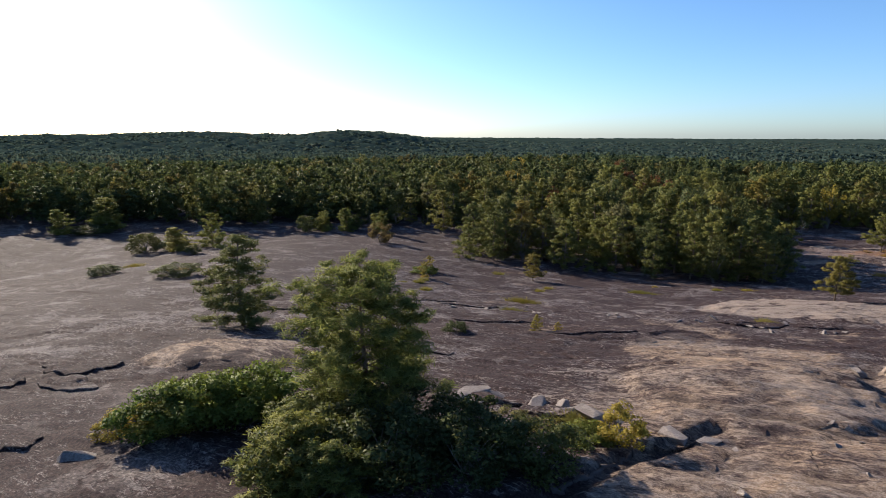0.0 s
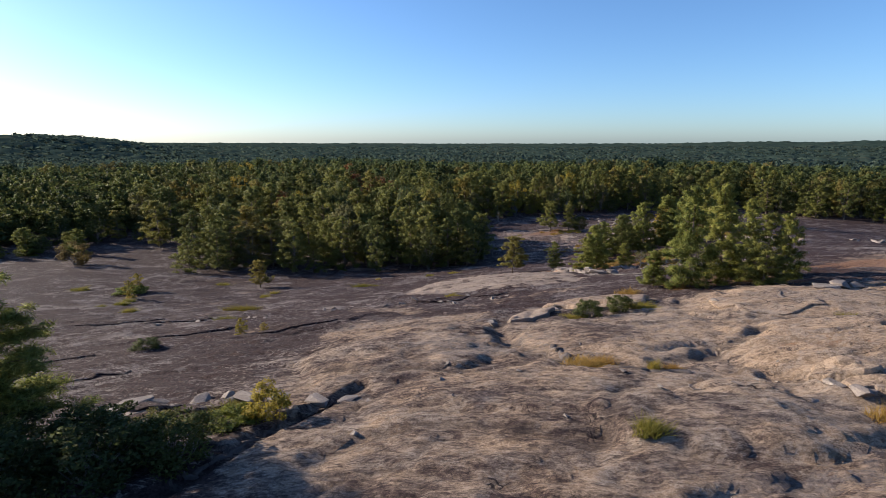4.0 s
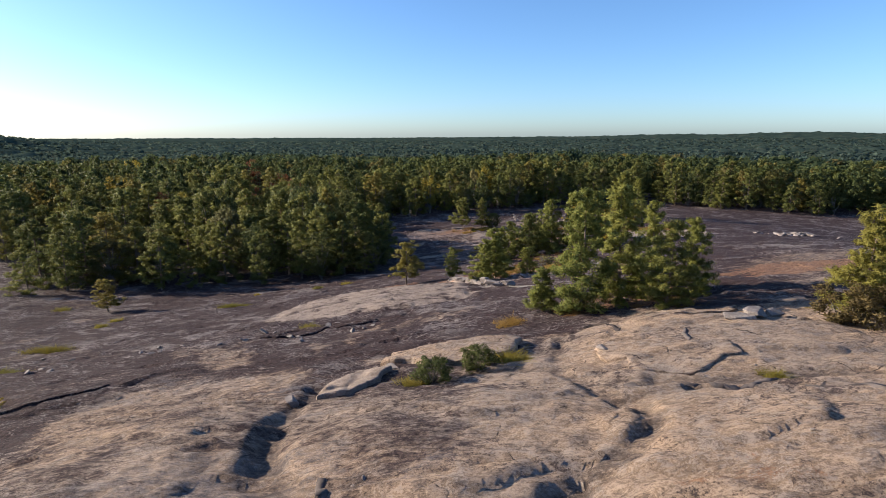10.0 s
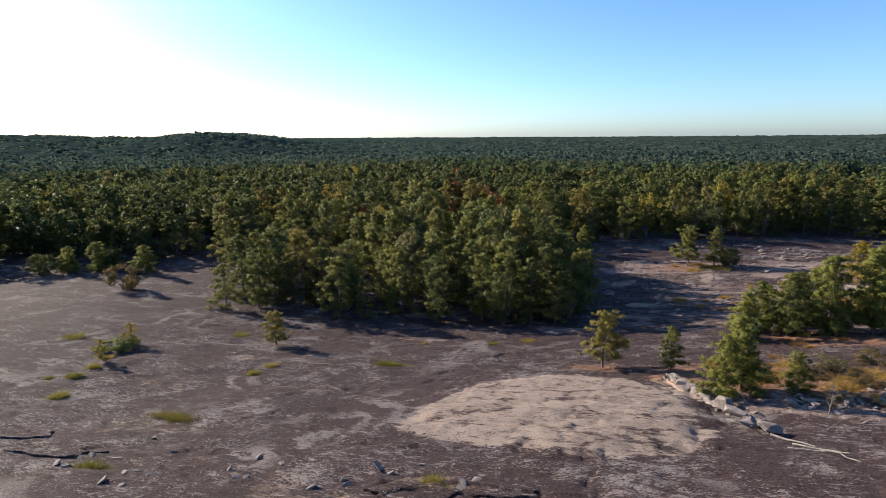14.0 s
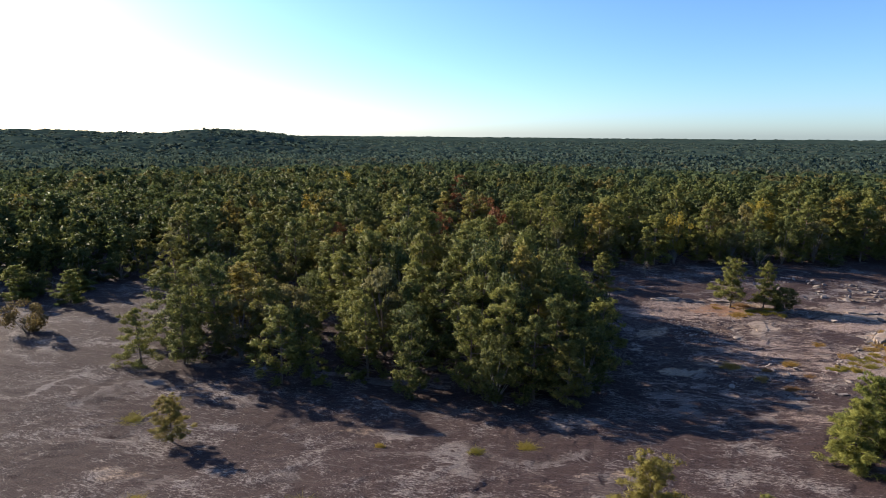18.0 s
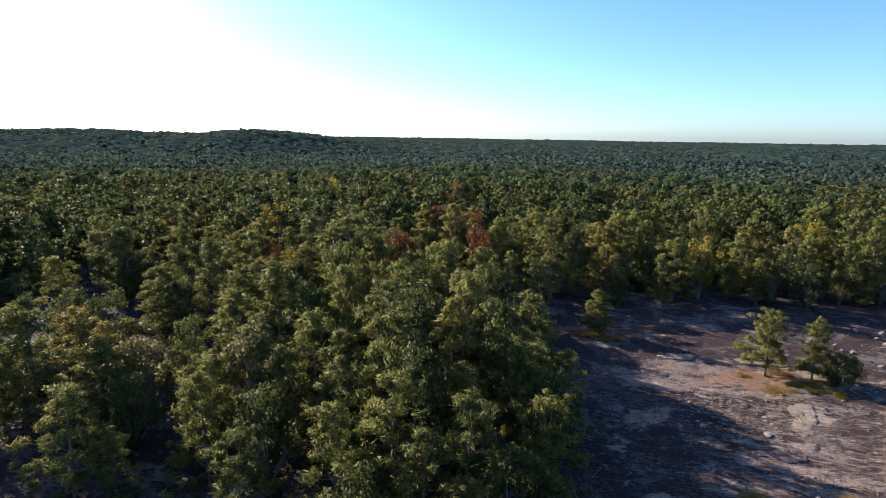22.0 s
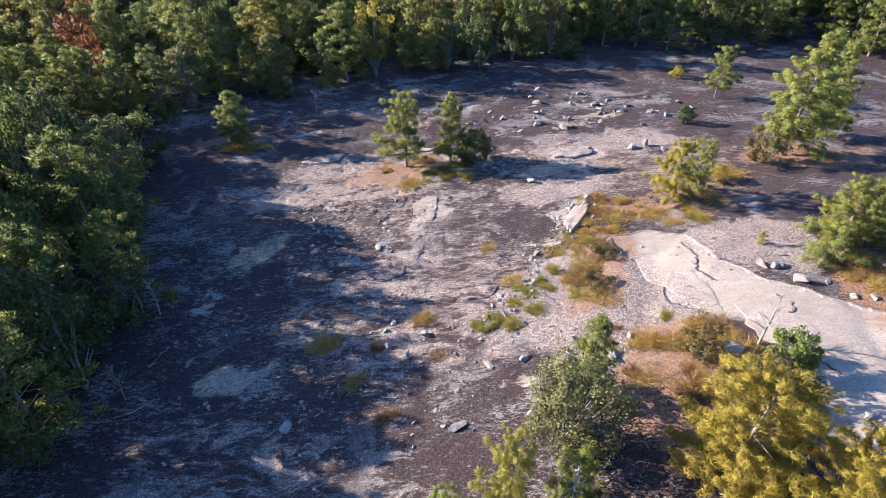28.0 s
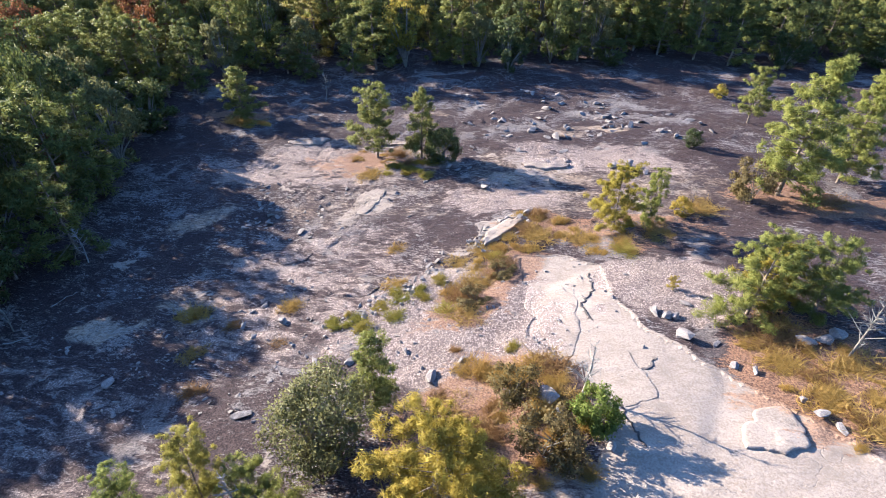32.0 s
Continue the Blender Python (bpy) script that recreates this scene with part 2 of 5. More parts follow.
    col = k.mix(k.ramp(total(tan, (off1, 1.0), (off2, 0.6), (offf1, 1.0), (offf2, 0.5)), 0.32, 0.80), col, warm)
    # pale clean sheets, flecked
    clean = k.mix(k.ramp(total(n3, (off2, 0.35), (off1, 0.5)), 0.34, 0.66), (0.24, 0.186, 0.148), (0.355, 0.286, 0.236))
    fleck = k.math('MULTIPLY', k.ramp(total(n2, (off3, 0.9)), 0.38, 0.45, 1, 0), k.ramp(pale, 0.7, 0.95, 0.85, 0.10))
    clean = k.mix(fleck, clean, (0.12, 0.09, 0.08))
    col = k.mix(k.ramp(total(pale, (off1, 0.9), (off2, 0.7)), 0.42, 0.56), col, clean)
    # loose chips
    stones, gap = k.voronoi(7.5, out="Color"), k.voronoi(7.5, 'DISTANCE_TO_EDGE')
    chips = k.mix(k.ramp(gap, 0.02, 0.14), (0.09, 0.065, 0.058), k.mix(k.ramp(stones, 0.2, 0.9), (0.22, 0.16, 0.14), (0.56, 0.44, 0.375)))
    col = k.mix(k.ramp(total(grit, (off1, 1.5), (off2, 1.2)), 0.46, 0.74, 0.0, 0.8), col, chips)
    # needles and leaf litter
    litter = k.mix(k.ramp(n3, 0.36, 0.64), (0.10, 0.05, 0.035), (0.38, 0.21, 0.12))
    col = k.mix(k.ramp(total(soil, (off1, 1.7), (off2, 1.7), (off3, 0.9)), 0.50, 0.74, 0, 0.8), col, litter)
    col = k.mix(k.ramp(n4, 0.3, 0.75, 0.3, 0.0), col, k.mix(0.6, col, (0.02, 0.017, 0.015)))
    stain = k.math('MULTIPLY', worn, k.ramp(total(n2, (off3, 0.5)), 0.35, 0.6))
    col = k.mix(k.math('MULTIPLY', stain, 0.75), col, (0.045, 0.034, 0.032))
    rough = total(k.math('MULTIPLY', n3, 0.35), (n2, 0.6), (n1, 0.9), (n4, 0.06), (m2, 0.4), (line, -0.5), (f1, 0.8), (f2, 0.28))
    k.bump(k.math('MULTIPLY', rough, k.ramp(pale, 0.6, 0.95, 1.0, 0.3)), 0.62, 0.42)
    return k.done(col)


def stone_material(name, a, b):
    k = Nodes(name, 0.9, 0.15)
    n1, n2 = k.noise(1.6, 5, 0.6), k.noise(14, 6, 0.7)
    col = k.mix(k.ramp(n1, 0.35, 0.65), a, b)
    col = k.mix(k.ramp(n2, 0.42, 0.62, 0, 0.75), col, (0.09, 0.075, 0.07))
    col = k.mix(k.ramp(k.random(), 0, 1, 0, 0.35), col, (0.25, 0.21, 0.19))
    k.bump(n2, 0.6, 0.05)
    return k.done(col)


ROCK = rock_material()
PALESTONE = stone_material("pale_broken_granite", (0.17, 0.145, 0.13), (0.37, 0.315, 0.28))
GREYSTONE = stone_material("grey_lichened_granite", (0.17, 0.148, 0.135), (0.32, 0.275, 0.24))
CRACK = stone_material("dark_joint_fill", (0.035, 0.028, 0.025), (0.07, 0.055, 0.05))


# ---- the ground ----
def lattice(ix, iy, seed):
    """A repeatable random number for each cell of a lattice."""
    n = np.sin(ix * 127.1 + iy * 311.7 + seed * 74.7) * 43758.5453
    return n - np.floor(n)


def value_noise(x, y, seed=0):
    ix, iy = np.floor(x), np.floor(y)
    fx, fy = x - ix, y - iy
    fx, fy = fx * fx * (3 - 2 * fx), fy * fy * (3 - 2 * fy)
    a, b = lattice(ix, iy, seed), lattice(ix + 1, iy, seed)
    c, d = lattice(ix, iy + 1, seed), lattice(ix + 1, iy + 1, seed)
    return (a * (1 - fx) + b * fx) * (1 - fy) + (c * (1 - fx) + d * fx) * fy


def fractal(x, y, octaves=4, seed=0):
    total, amp = 0.0, 0.5
    for n in range(octaves):
        total = total + amp * value_noise(x * 2**n + n * 17.3, y * 2**n - n * 9.1, seed + n)
        amp *= 0.5
    return total


# broad swells of the outcrop, by columns of x and rows of y
SWELL_X, SWELL_Y = (-90, -50, -10, 30, 70, 110), (-10, 25, 60, 95, 130, 165)
SWELLS = ((2.9, 1.9, 2.9, 2.7, -0.2, -0.3), (5.8, 3.0, 0.9, -0.5, -0.6, 0.0), (8.5, 4.3, 2.5, 2.1, -1.0, -0.5),
          (8.2, 5.2, 3.1, 2.1, -0.2, 0.1), (4.1, 4.8, 6.2, 4.2, 2.7, 1.2), (2.8, 2.8, 2.4, 1.6, 1.8, 1.5))
# rounded backs and hollows of bare rock: x, y, half-width, half-depth, height
BACKS = ((19.5, 24.6, 8.0, 6.0, 0.95), (8.4, 29.2, 6.4, 4.9, 0.5), (22.8, 39.4, 8.6, 6.2, 0.65), (8.0, 16.4, 4.6, 2.7, 0.55), (15.6, 19.4, 3.2, 2.2, 0.4),
         (1.0, 18.6, 6.0, 3.4, 0.35), (-4.5, 29.0, 5.6, 8.5, 0.55), (5.6, 38.6, 3.4, 1.5, 0.3), (11.4, 41.2, 5.2, 2.0, 0.45),
         (3.0, 79.0, 13.0, 11.0, 0.9), (57, 146, 7, 11, 0.4), (30, 55, 4, 3, -0.5), (-14, 47, 7, 5, 0.4), (-35.5, 22.5, 8, 4.2, 0.9))
# worn channels between the backs, with moss and dirt in them: points, half-width, depth
CHANNELS = (
    (((1.6, 37.4), (1.2, 32.0), (1.7, 26.8), (3.2, 24.0), (5.0, 23.0), (7.2, 22.6), (10.0, 23.6), (12.6, 25.6), (14.6, 27.6), (15.4, 30.0)), 0.67, 0.26),
    (((15.4, 30.0), (14.4, 33.2), (16.6, 32.6), (19.8, 32.2), (22.7, 31.6), (26.5, 31.4)), 0.67, 0.20),
    (((14.4, 33.2), (13.6, 35.6), (10.5, 36.4), (6.6, 36.2)), 0.54, 0.18),
    (((18.6, 31.2), (22.2, 30.4), (25.2, 28.0), (27.6, 24.6), (28.6, 21.0)), 0.44, 0.26),
    (((12.0, 21.4), (13.4, 20.2), (14.4, 17.8), (14.6, 15.2), (15.4, 13.2), (15.8, 11.0)), 0.62, 0.22),
    (((-5.6, 21.0), (-6.6, 19.6), (-7.8, 17.6), (-9.4, 14.6), (-10.6, 12.0)), 0.49, 0.31),
    (((-7.6, 23.6), (-4.0, 22.9), (-1.5, 22.3), (0.9, 22.8), (3.2, 24.0)), 0.36, 0.11),
    (((5.4, 19.4), (4.4, 17.2), (3.4, 14.6), (1.0, 15.8), (-2.4, 16.0), (-5.2, 15.0)), 0.44, 0.14),
    (((14.2, 36.8), (15.6, 40.6), (18.0, 44.6), (22.4, 47.6), (29.0, 47.0)), 0.44, 0.15),
    (((14.0, 23.6), (16.4, 21.8), (19.2, 21.6), (21.6, 19.2)), 0.22, 0.09),
    (((3.0, 30.2), (5.6, 31.4), (8.4, 33.8)), 0.22, 0.09),
)
# far hills: bearing to the left of +y in degrees, distance, radius across, height
HILLS = ((39.5, 1550, 170, 43), (47, 1700, 230, 30), (55, 1750, 280, 35), (64, 1800, 300, 26), (78, 2000, 500, 18), (33, 2600, 300, 10), (-37.5, 3000, 420, 33), (-28, 3100, 460, 25),
         (-20, 3200, 420, 15), (-12, 3300, 420, 9), (-52, 3100, 500, 22), (14, 430, 90, 5), (27, 330, 60, 5), (-25, 420, 120, 5))
FAR_R, FAR_Z = (0, 330, 520, 900, 1400, 2100, 3200, 4800), (0, 0, -9, -17, -15, -12, -6, -6)      # the land falls away, then climbs to the skyline


# the smooth floor of the pale sheet: x, y, half-width, half-depth, turn
SLABS = ((53.2, 154.5, 4.0, 7, -12), (57, 147.5, 4.2, 7, -32), (61, 140, 6, 8.5, -20), (66, 131, 8, 9, 0))


def ground_height(x, y, fine=True):
    x, y = np.asarray(x, float), np.asarray(y, float)
    z = -2.5 + 0 * x
    for cx, column in zip(SWELL_X, SWELLS):
        for cy, h in zip(SWELL_Y, column):
            z = z + h * np.exp(-((x - cx) ** 2 + (y - cy) ** 2) / 2048)
    r = np.hypot(x, y)
    z = z + (fractal(x / 260, y / 260, 2, 5) - 0.37) * 12 * np.clip((r - 350) / 500, 0, 1) + np.interp(r, FAR_R, FAR_Z)
    rise = 0 * x
    for bearing, far, wide, h in HILLS:
        a = radians(bearing)
        rise = np.maximum(rise, h * np.exp(-((x + far * math.sin(a)) ** 2 + (y - far * math.cos(a)) ** 2) / (2 * wide * wide)))
    z = z + rise
    for cx, cy, wx, wy, h in BACKS:
        d = ((x - cx) / wx) ** 2 + ((y - cy) / wy) ** 2
        d = d * (1 + 0.5 * (fractal(x / 2.2, y / 2.2, 3, 81) - 0.45))
        z = z + h * np.clip(1 - d, 0, 1) ** 0.55 if h > 0 else z + h * np.clip(1 - d, 0, 1) ** 0.5
    if fine:
        near = np.clip((420 - r) / 150, 0, 1)
        u = x / 9 + 0.8 * fractal(x / 14, y / 14, 3, 11)
        w = y / 3.2 + 1.4 * fractal(x / 10, y / 10, 3, 21)
        sheet = fractal(u, w, 3, 31) * 5
        step = np.floor(sheet) + np.clip((sheet - np.floor(sheet)) / 0.14, 0, 1)   # sheets of rock that end in low ledges
        flake = fractal(x / 3.1 + 0.5 * fractal(x / 3, y / 3, 2, 13), y / 1.5 + 0.7 * fractal(x / 2, y / 2, 2, 15), 3, 33) * 6
        ledge = np.floor(flake) + np.clip((flake - np.floor(flake)) / 0.1, 0, 1)
        near = near * (1 - 0.8 * np.max([blob(x, y, *s) for s in SLABS], 0))
        z = z + near * (0.24 * (step - sheet) + 0.26 * (fractal(x / 5, y / 4, 4, 41) - 0.47) + 0.8 * (fractal(x / 14, y / 9, 3, 45) - 0.44) + 0.22 * (0.2 - np.abs(fractal(x / 2.0, y / 1.4, 4, 51) - 0.47)) + 0.08 * (ledge - flake))
        z = z - near * 0.12 * gutters(x, y) - channels(x, y, 1)
    return z


def channels(x, y, deep):
    """Depth of the worn channels (deep=1), or how much dirt lies in them (deep=0)."""
    out = 0 * x
    near = (x > -16) & (x < 34) & (y > 8) & (y < 52)
    if not near.any():
        return out
    u = x[near] + 1.3 * (fractal(x[near] / 3.4, y[near] / 3.4, 4, 101) - 0.47)
    w = y[near] + 1.3 * (fractal(x[near] / 3.4, y[near] / 3.4, 4, 111) - 0.47)
    best = 0 * u
    for line, half, depth in CHANNELS:
        far = 1e9 + 0 * u
        for (ax, ay), (bx, by) in zip(line, line[1:]):
            t = np.clip(((u - ax) * (bx - ax) + (w - ay) * (by - ay)) / ((bx - ax) ** 2 + (by - ay) ** 2), 0, 1)
            far = np.minimum(far, np.hypot(u - ax - t * (bx - ax), w - ay - t * (by - ay)))
        best = np.maximum(best, (depth if deep else 1.0) * np.clip(1 - (far / half) ** 2, 0, 1) ** 0.7)
    out[near] = best
    return out


def gutters(x, y):
    """Winding grooves that water has worn in the rock: 1 along their bottoms."""
    n = fractal(x / 11 + 3, y / 7, 4, 91) - 0.47
    m = fractal(x / 4.5, y / 3.6 + 7, 3, 95) - 0.44
    return np.maximum(np.exp(-(n / 0.012) ** 2), 0.7 * np.exp(-(m / 0.014) ** 2))


def height_at(x, y):
    return float(ground_height(np.array([x]), np.array([y]))[0])


def blob(x, y, cx, cy, wx, wy, turn=0.0, edge=0.3):
    """1 inside a soft ellipse, 0 outside."""
    c, s = math.cos(radians(turn)), math.sin(radians(turn))
    u, w = ((x - cx) * c + (y - cy) * s) / wx, (-(x - cx) * s + (y - cy) * c) / wy
    return np.clip((1 + edge - np.hypot(u, w)) / (2 * edge), 0, 1)


# zones of the rock's cover: x, y, half-width, half-depth, turn, amount
ZONES = {
    "tan": ((1, 24, 14, 16, 0, 0.56), (21, 25, 15, 16, 0, 1), (-5, 36, 5.5, 11, 25, 0.62), (26, 40, 12, 8, 0, 0.95), (10, 41.5, 5, 2, 8, 0.9), (3, 54.5, 1.3, 5, -18, 0.55), (-9.5, 54, 2.4, 10, 26, 0.55), (7.0, 56, 0.9, 5.0, -25, 0.5), (10.5, 58, 0.9, 5, -30, 0.5), (-0.5, 52, 0.8, 4, -12, 0.5), (-18, 47, 5, 2.2, 20, 0.4), (-35, 22.5, 7.5, 3.6, 25, 0.6), (13, 148, 13, 19, 0, 0.3), (24, 168, 9, 7, 0, 0.4),
            (55, 178, 20, 12, 0, 0.5), (42, 150, 14, 14, 0, 0.35), (60, 60, 20, 18, 0, 0.55), (15, 4, 30, 12, 0, 0.66), (30, 172, 12, 9, 0, 0.4)),
    "pale": ((15, 86, 1.4, 4.5, 25, 0.9), (46, 164, 1.4, 5.5, -32, 0.8), (26, 187, 3, 1.2, 0, 0.6), (50, 182, 4.5, 2.2, 15, 0.75), (22.3, 29.6, 1.6, 0.5, -20, 0.8), (3.4, 36.4, 2.4, 0.9, 30, 0.9), (29, 168, 2.2, 5.5, -15, 0.55)),
    "soil": ((22, 92, 11, 8, 0, 0.9), (25, 57, 8, 3, 15, 0.95), (24, 52, 5, 2.4, 0, 0.8), (52, 165, 6, 3.5, 20, 0.8), (26, 180, 7, 3, 0, 0.8), (72, 147, 7, 7, -40, 0.95), (48, 138, 6, 6, 0, 0.85), (46, 153, 2.4, 8, -25, 0.9),
             (80, 178, 9, 4, 0, 0.95), (-2, 193, 7, 3, 0, 0.8), (62, 166, 8, 4, 0, 0.6), (7, 95, 4, 2, 0, 0.7), (36, 112, 9, 6, 0, 0.7), (48, 62, 12, 3, 0, 0.8), (14, 22.5, 2, 1, 0, 0.5), (20, 178, 5, 3, 0, 0.6)),
    "grit": ((30, 152, 13, 14, 0, 0.6), (45, 148, 9, 9, 0, 0.95), (20, 178, 20, 7, 10, 0.7), (55, 186, 14, 6, 0, 0.8), (62, 156, 7, 6, 0, 0.9), (24, 82, 9, 5, -20, 0.7), (18, 130, 16, 12, 0, 0.5), (45, 172, 8, 6, 0, 0.8)),
}
# outlines of the clean sheets: the low swell in the open, and the quarry floor
SHEETS = ((((-10.4, 70.6), (-9.3, 77.0), (-6.0, 84.5), (0.5, 91.0), (9.5, 91.0), (13.8, 84.0), (16.4, 74.0), (13.0, 68.6), (6.0, 66.8), (-1.0, 68.4), (-7.0, 69.0)), 0.57, 1.0),
          (((48.2, 159.0), (52.3, 160.0), (56.4, 158.6), (57.6, 152.9), (60.0, 149.4), (63.0, 147.0), (65.8, 144.2), (68.6, 142.4), (74.0, 137.6), (78, 128), (70, 118), (60, 118), (55.7, 133.5), (56.0, 136.7), (56.8, 140.5),
            (55.3, 143.2), (52.9, 144.5), (50.1, 147.2), (51.6, 151.6), (49.5, 154.6)), 1.0, 0.35))


def inside_sheet(x, y):
    """How surely a place lies on a clean sheet: 0 well outside, up to its amount inside."""
    out = 0 * x
    for line, amount, soft in SHEETS:
        far, inside = 1e9 + 0 * x, np.zeros(x.shape, bool)
        for (ax, ay), (bx, by) in zip(line, line[1:] + line[:1]):
            t = np.clip(((x - ax) * (bx - ax) + (y - ay) * (by - ay)) / ((bx - ax) ** 2 + (by - ay) ** 2), 0, 1)
            far = np.minimum(far, np.hypot(x - ax - t * (bx - ax), y - ay - t * (by - ay)))
            inside ^= ((ay > y) != (by > y)) & (x < (bx - ax) * (y - ay) / (by - ay + 1e-9) + ax)
        out = np.maximum(out, amount * np.clip(0.5 + np.where(inside, far, -far) / (2 * soft), 0, 1))
    return out


PATCH = np.random.default_rng(17)
ZONES["pale"] += tuple((*PATCH.uniform((8, 132), (62, 205)), *PATCH.uniform((0.6, 0.3), (2.6, 1.1)), PATCH.uniform(-30, 50), PATCH.uniform(0.45, 0.75)) for n in range(30))
ZONES["tan"] += tuple((*PATCH.uniform((5, 132), (66, 200)), *PATCH.uniform((2, 1), (6, 3)), PATCH.uniform(-20, 40), PATCH.uniform(0.5, 0.8)) for n in range(16))
ZONES["tan"] += tuple((*PATCH.uniform((-60, 40), (12, 110)), *PATCH.uniform((2, 0.7), (7, 2)), PATCH.uniform(-5, 25), PATCH.uniform(0.3, 0.5)) for n in range(22))


def graded(inner, reach, growth=1.16, step=0.5):
    """The given coordinates, carried on at both ends by steps that widen out to reach."""
    inner = list(inner)
    lo, hi = inner[0], inner[-1]
    out, d = [], step
    while (out[-1] if out else hi) < reach:
        d = min(d * growth, 170)
        out.append((out[-1] if out else inner[-1]) + d)
    back, d = [], step
    while (back[-1] if back else lo) > -reach:
        d = min(d * growth, 170)
        back.append((back[-1] if back else inner[0]) - d)
    return np.array(back[::-1] + inner + out)


def mesh_of(name, verts, faces, material, smooth=True, layers=None, normals=None):
    """A mesh from arrays: vertices, and faces that all have the same number of corners."""
    verts, faces = np.asarray(verts, np.float32), np.asarray(faces, np.int32)
    me = bpy.data.meshes.new(name)
    me.vertices.add(len(verts))
    me.vertices.foreach_set("co", verts.ravel())
    me.loops.add(faces.size)
    me.loops.foreach_set("vertex_index", faces.ravel())
    me.polygons.add(len(faces))
    me.polygons.foreach_set("loop_start", np.arange(0, faces.size, faces.shape[1], dtype=np.int32))
    me.polygons.foreach_set("use_smooth", np.full(len(faces), smooth))
    for key, values in (layers or {}).items():
        me.attributes.new(key, 'FLOAT', 'POINT').data.foreach_set("value", np.asarray(values, np.float32))
    me.materials.append(material)
    me.update(calc_edges=True)
    if normals is not None:
        me.attributes.new("custom_normal", 'FLOAT_VECTOR', 'POINT').data.foreach_set("vector", np.asarray(normals, np.float32).ravel())
    return me


GX = graded(np.concatenate([np.arange(-62, -26, 0.5), np.arange(-26, -12, 0.33), np.arange(-12, 29, 0.24), np.arange(29, 40, 0.33), np.arange(40, 92, 0.45)]), 4700)
GY = graded(np.concatenate([np.arange(9, 12, 0.33), np.arange(12, 46, 0.24), np.arange(46, 62, 0.33), np.arange(62, 222, 0.5)]), 4700)
gx, gy = np.meshgrid(GX, GY)
gx, gy = gx.ravel(), gy.ravel()
nx = len(GX)
cell = (np.arange(len(GY) - 1)[:, None] * nx + np.arange(nx - 1)).ravel()
wx_ = gx + 7 * (fractal(gx / 6, gy / 6, 5, 61) - 0.47) + 2.4 * (fractal(gx / 1.4, gy / 1.4, 3, 63) - 0.44)
wy_ = gy + 7 * (fractal(gx / 6, gy / 6, 5, 71) - 0.47) + 2.4 * (fractal(gx / 1.4, gy / 1.4, 3, 73) - 0.44)
layers = {}
for key, zones in ZONES.items():
    best = 0 * gx
    for cx, cy, wx, wy, turn, amount in zones:
        best = np.maximum(best, amount * blob(wx_, wy_, cx, cy, wx, wy, turn))
    layers[key] = best
layers["pale"] = np.maximum(layers["pale"], inside_sheet(gx + 1.1 * (fractal(gx / 2.4, gy / 2.4, 4, 121) - 0.47), gy + 1.1 * (fractal(gx / 2.4, gy / 2.4, 4, 131) - 0.47)))
layers["gutter"] = np.maximum(0.5 * gutters(gx, gy), channels(gx, gy, 0))
FOREST_FLOOR = np.clip((np.hypot(gx, gy) - 330) / 60, 0, 1)
layers["soil"] = np.maximum(layers["soil"], FOREST_FLOOR)
ground = new("ground", mesh_of("ground", np.stack([gx, gy, ground_height(gx, gy)], 1), np.stack([cell, cell + 1, cell + nx + 1, cell + nx], 1), ROCK, True, layers))
tagged(ground, "bare granite outcrop with dark moss, tan sheets and pale patches", "ground", kind="structure")


# ---- builders of parts ----
def part(name, me, parent, label=""):
    ob = new(name, me)
    ob.parent = parent
    return tagged(ob, label) if label else ob


def tube(points, radii, sides=6):
    """Vertices and quads of a tapered tube along points."""
    points = np.array(points, float)
    ring = np.linspace(0, 2 * np.pi, sides, endpoint=False)
    verts = []
    for n, p in enumerate(points):
        d = points[min(n + 1, len(points) - 1)] - points[max(n - 1, 0)]
        d /= np.linalg.norm(d) + 1e-9
        a = np.cross(d, (0.3, 0.9, 0.1))
        a /= np.linalg.norm(a) + 1e-9
        b = np.cross(d, a)
        verts.append(p + radii[n] * (np.cos(ring)[:, None] * a + np.sin(ring)[:, None] * b))
    quads = []
    for n in range(len(points) - 1):
        for s in range(sides):
            quads.append((n * sides + s, n * sides + (s + 1) % sides, (n + 1) * sides + (s + 1) % sides, (n + 1) * sides + s))
    return np.concatenate(verts), np.array(quads)


def joined(pieces):
    verts, faces, count = [], [], 0
    for v, f in pieces:
        verts.append(v)
        faces.append(f + count)
        count += len(v)
    return np.concatenate(verts), np.concatenate(faces)


def blades_of(base, tip, side):
    """Three-cornered blades, each from a short foot at base to its tip."""
    return np.stack([base - side, base + side, tip], 1).reshape(-1, 3), np.arange(3 * len(base)).reshape(-1, 3)


def leaves_of(rng, base, tip, side, out):
    """Blades whose faces and normals turn outwards, as the skin of a tuft does."""
    out = out / (np.linalg.norm(out, axis=1, keepdims=True) + 1e-9) + rng.normal(size=out.shape) * 0.28
    out /= np.linalg.norm(out, axis=1, keepdims=True)
    face = np.cross(2 * side, tip - base + side)
    side = np.where((face * out).sum(1, keepdims=True) < 0, -side, side)
    return (*blades_of(base, tip, side), np.repeat(out, 3, 0))


def across(rng, way, wide):
    side = np.cross(way, rng.normal(size=way.shape))
    return side / (np.linalg.norm(side, axis=1, keepdims=True) + 1e-9) * wide


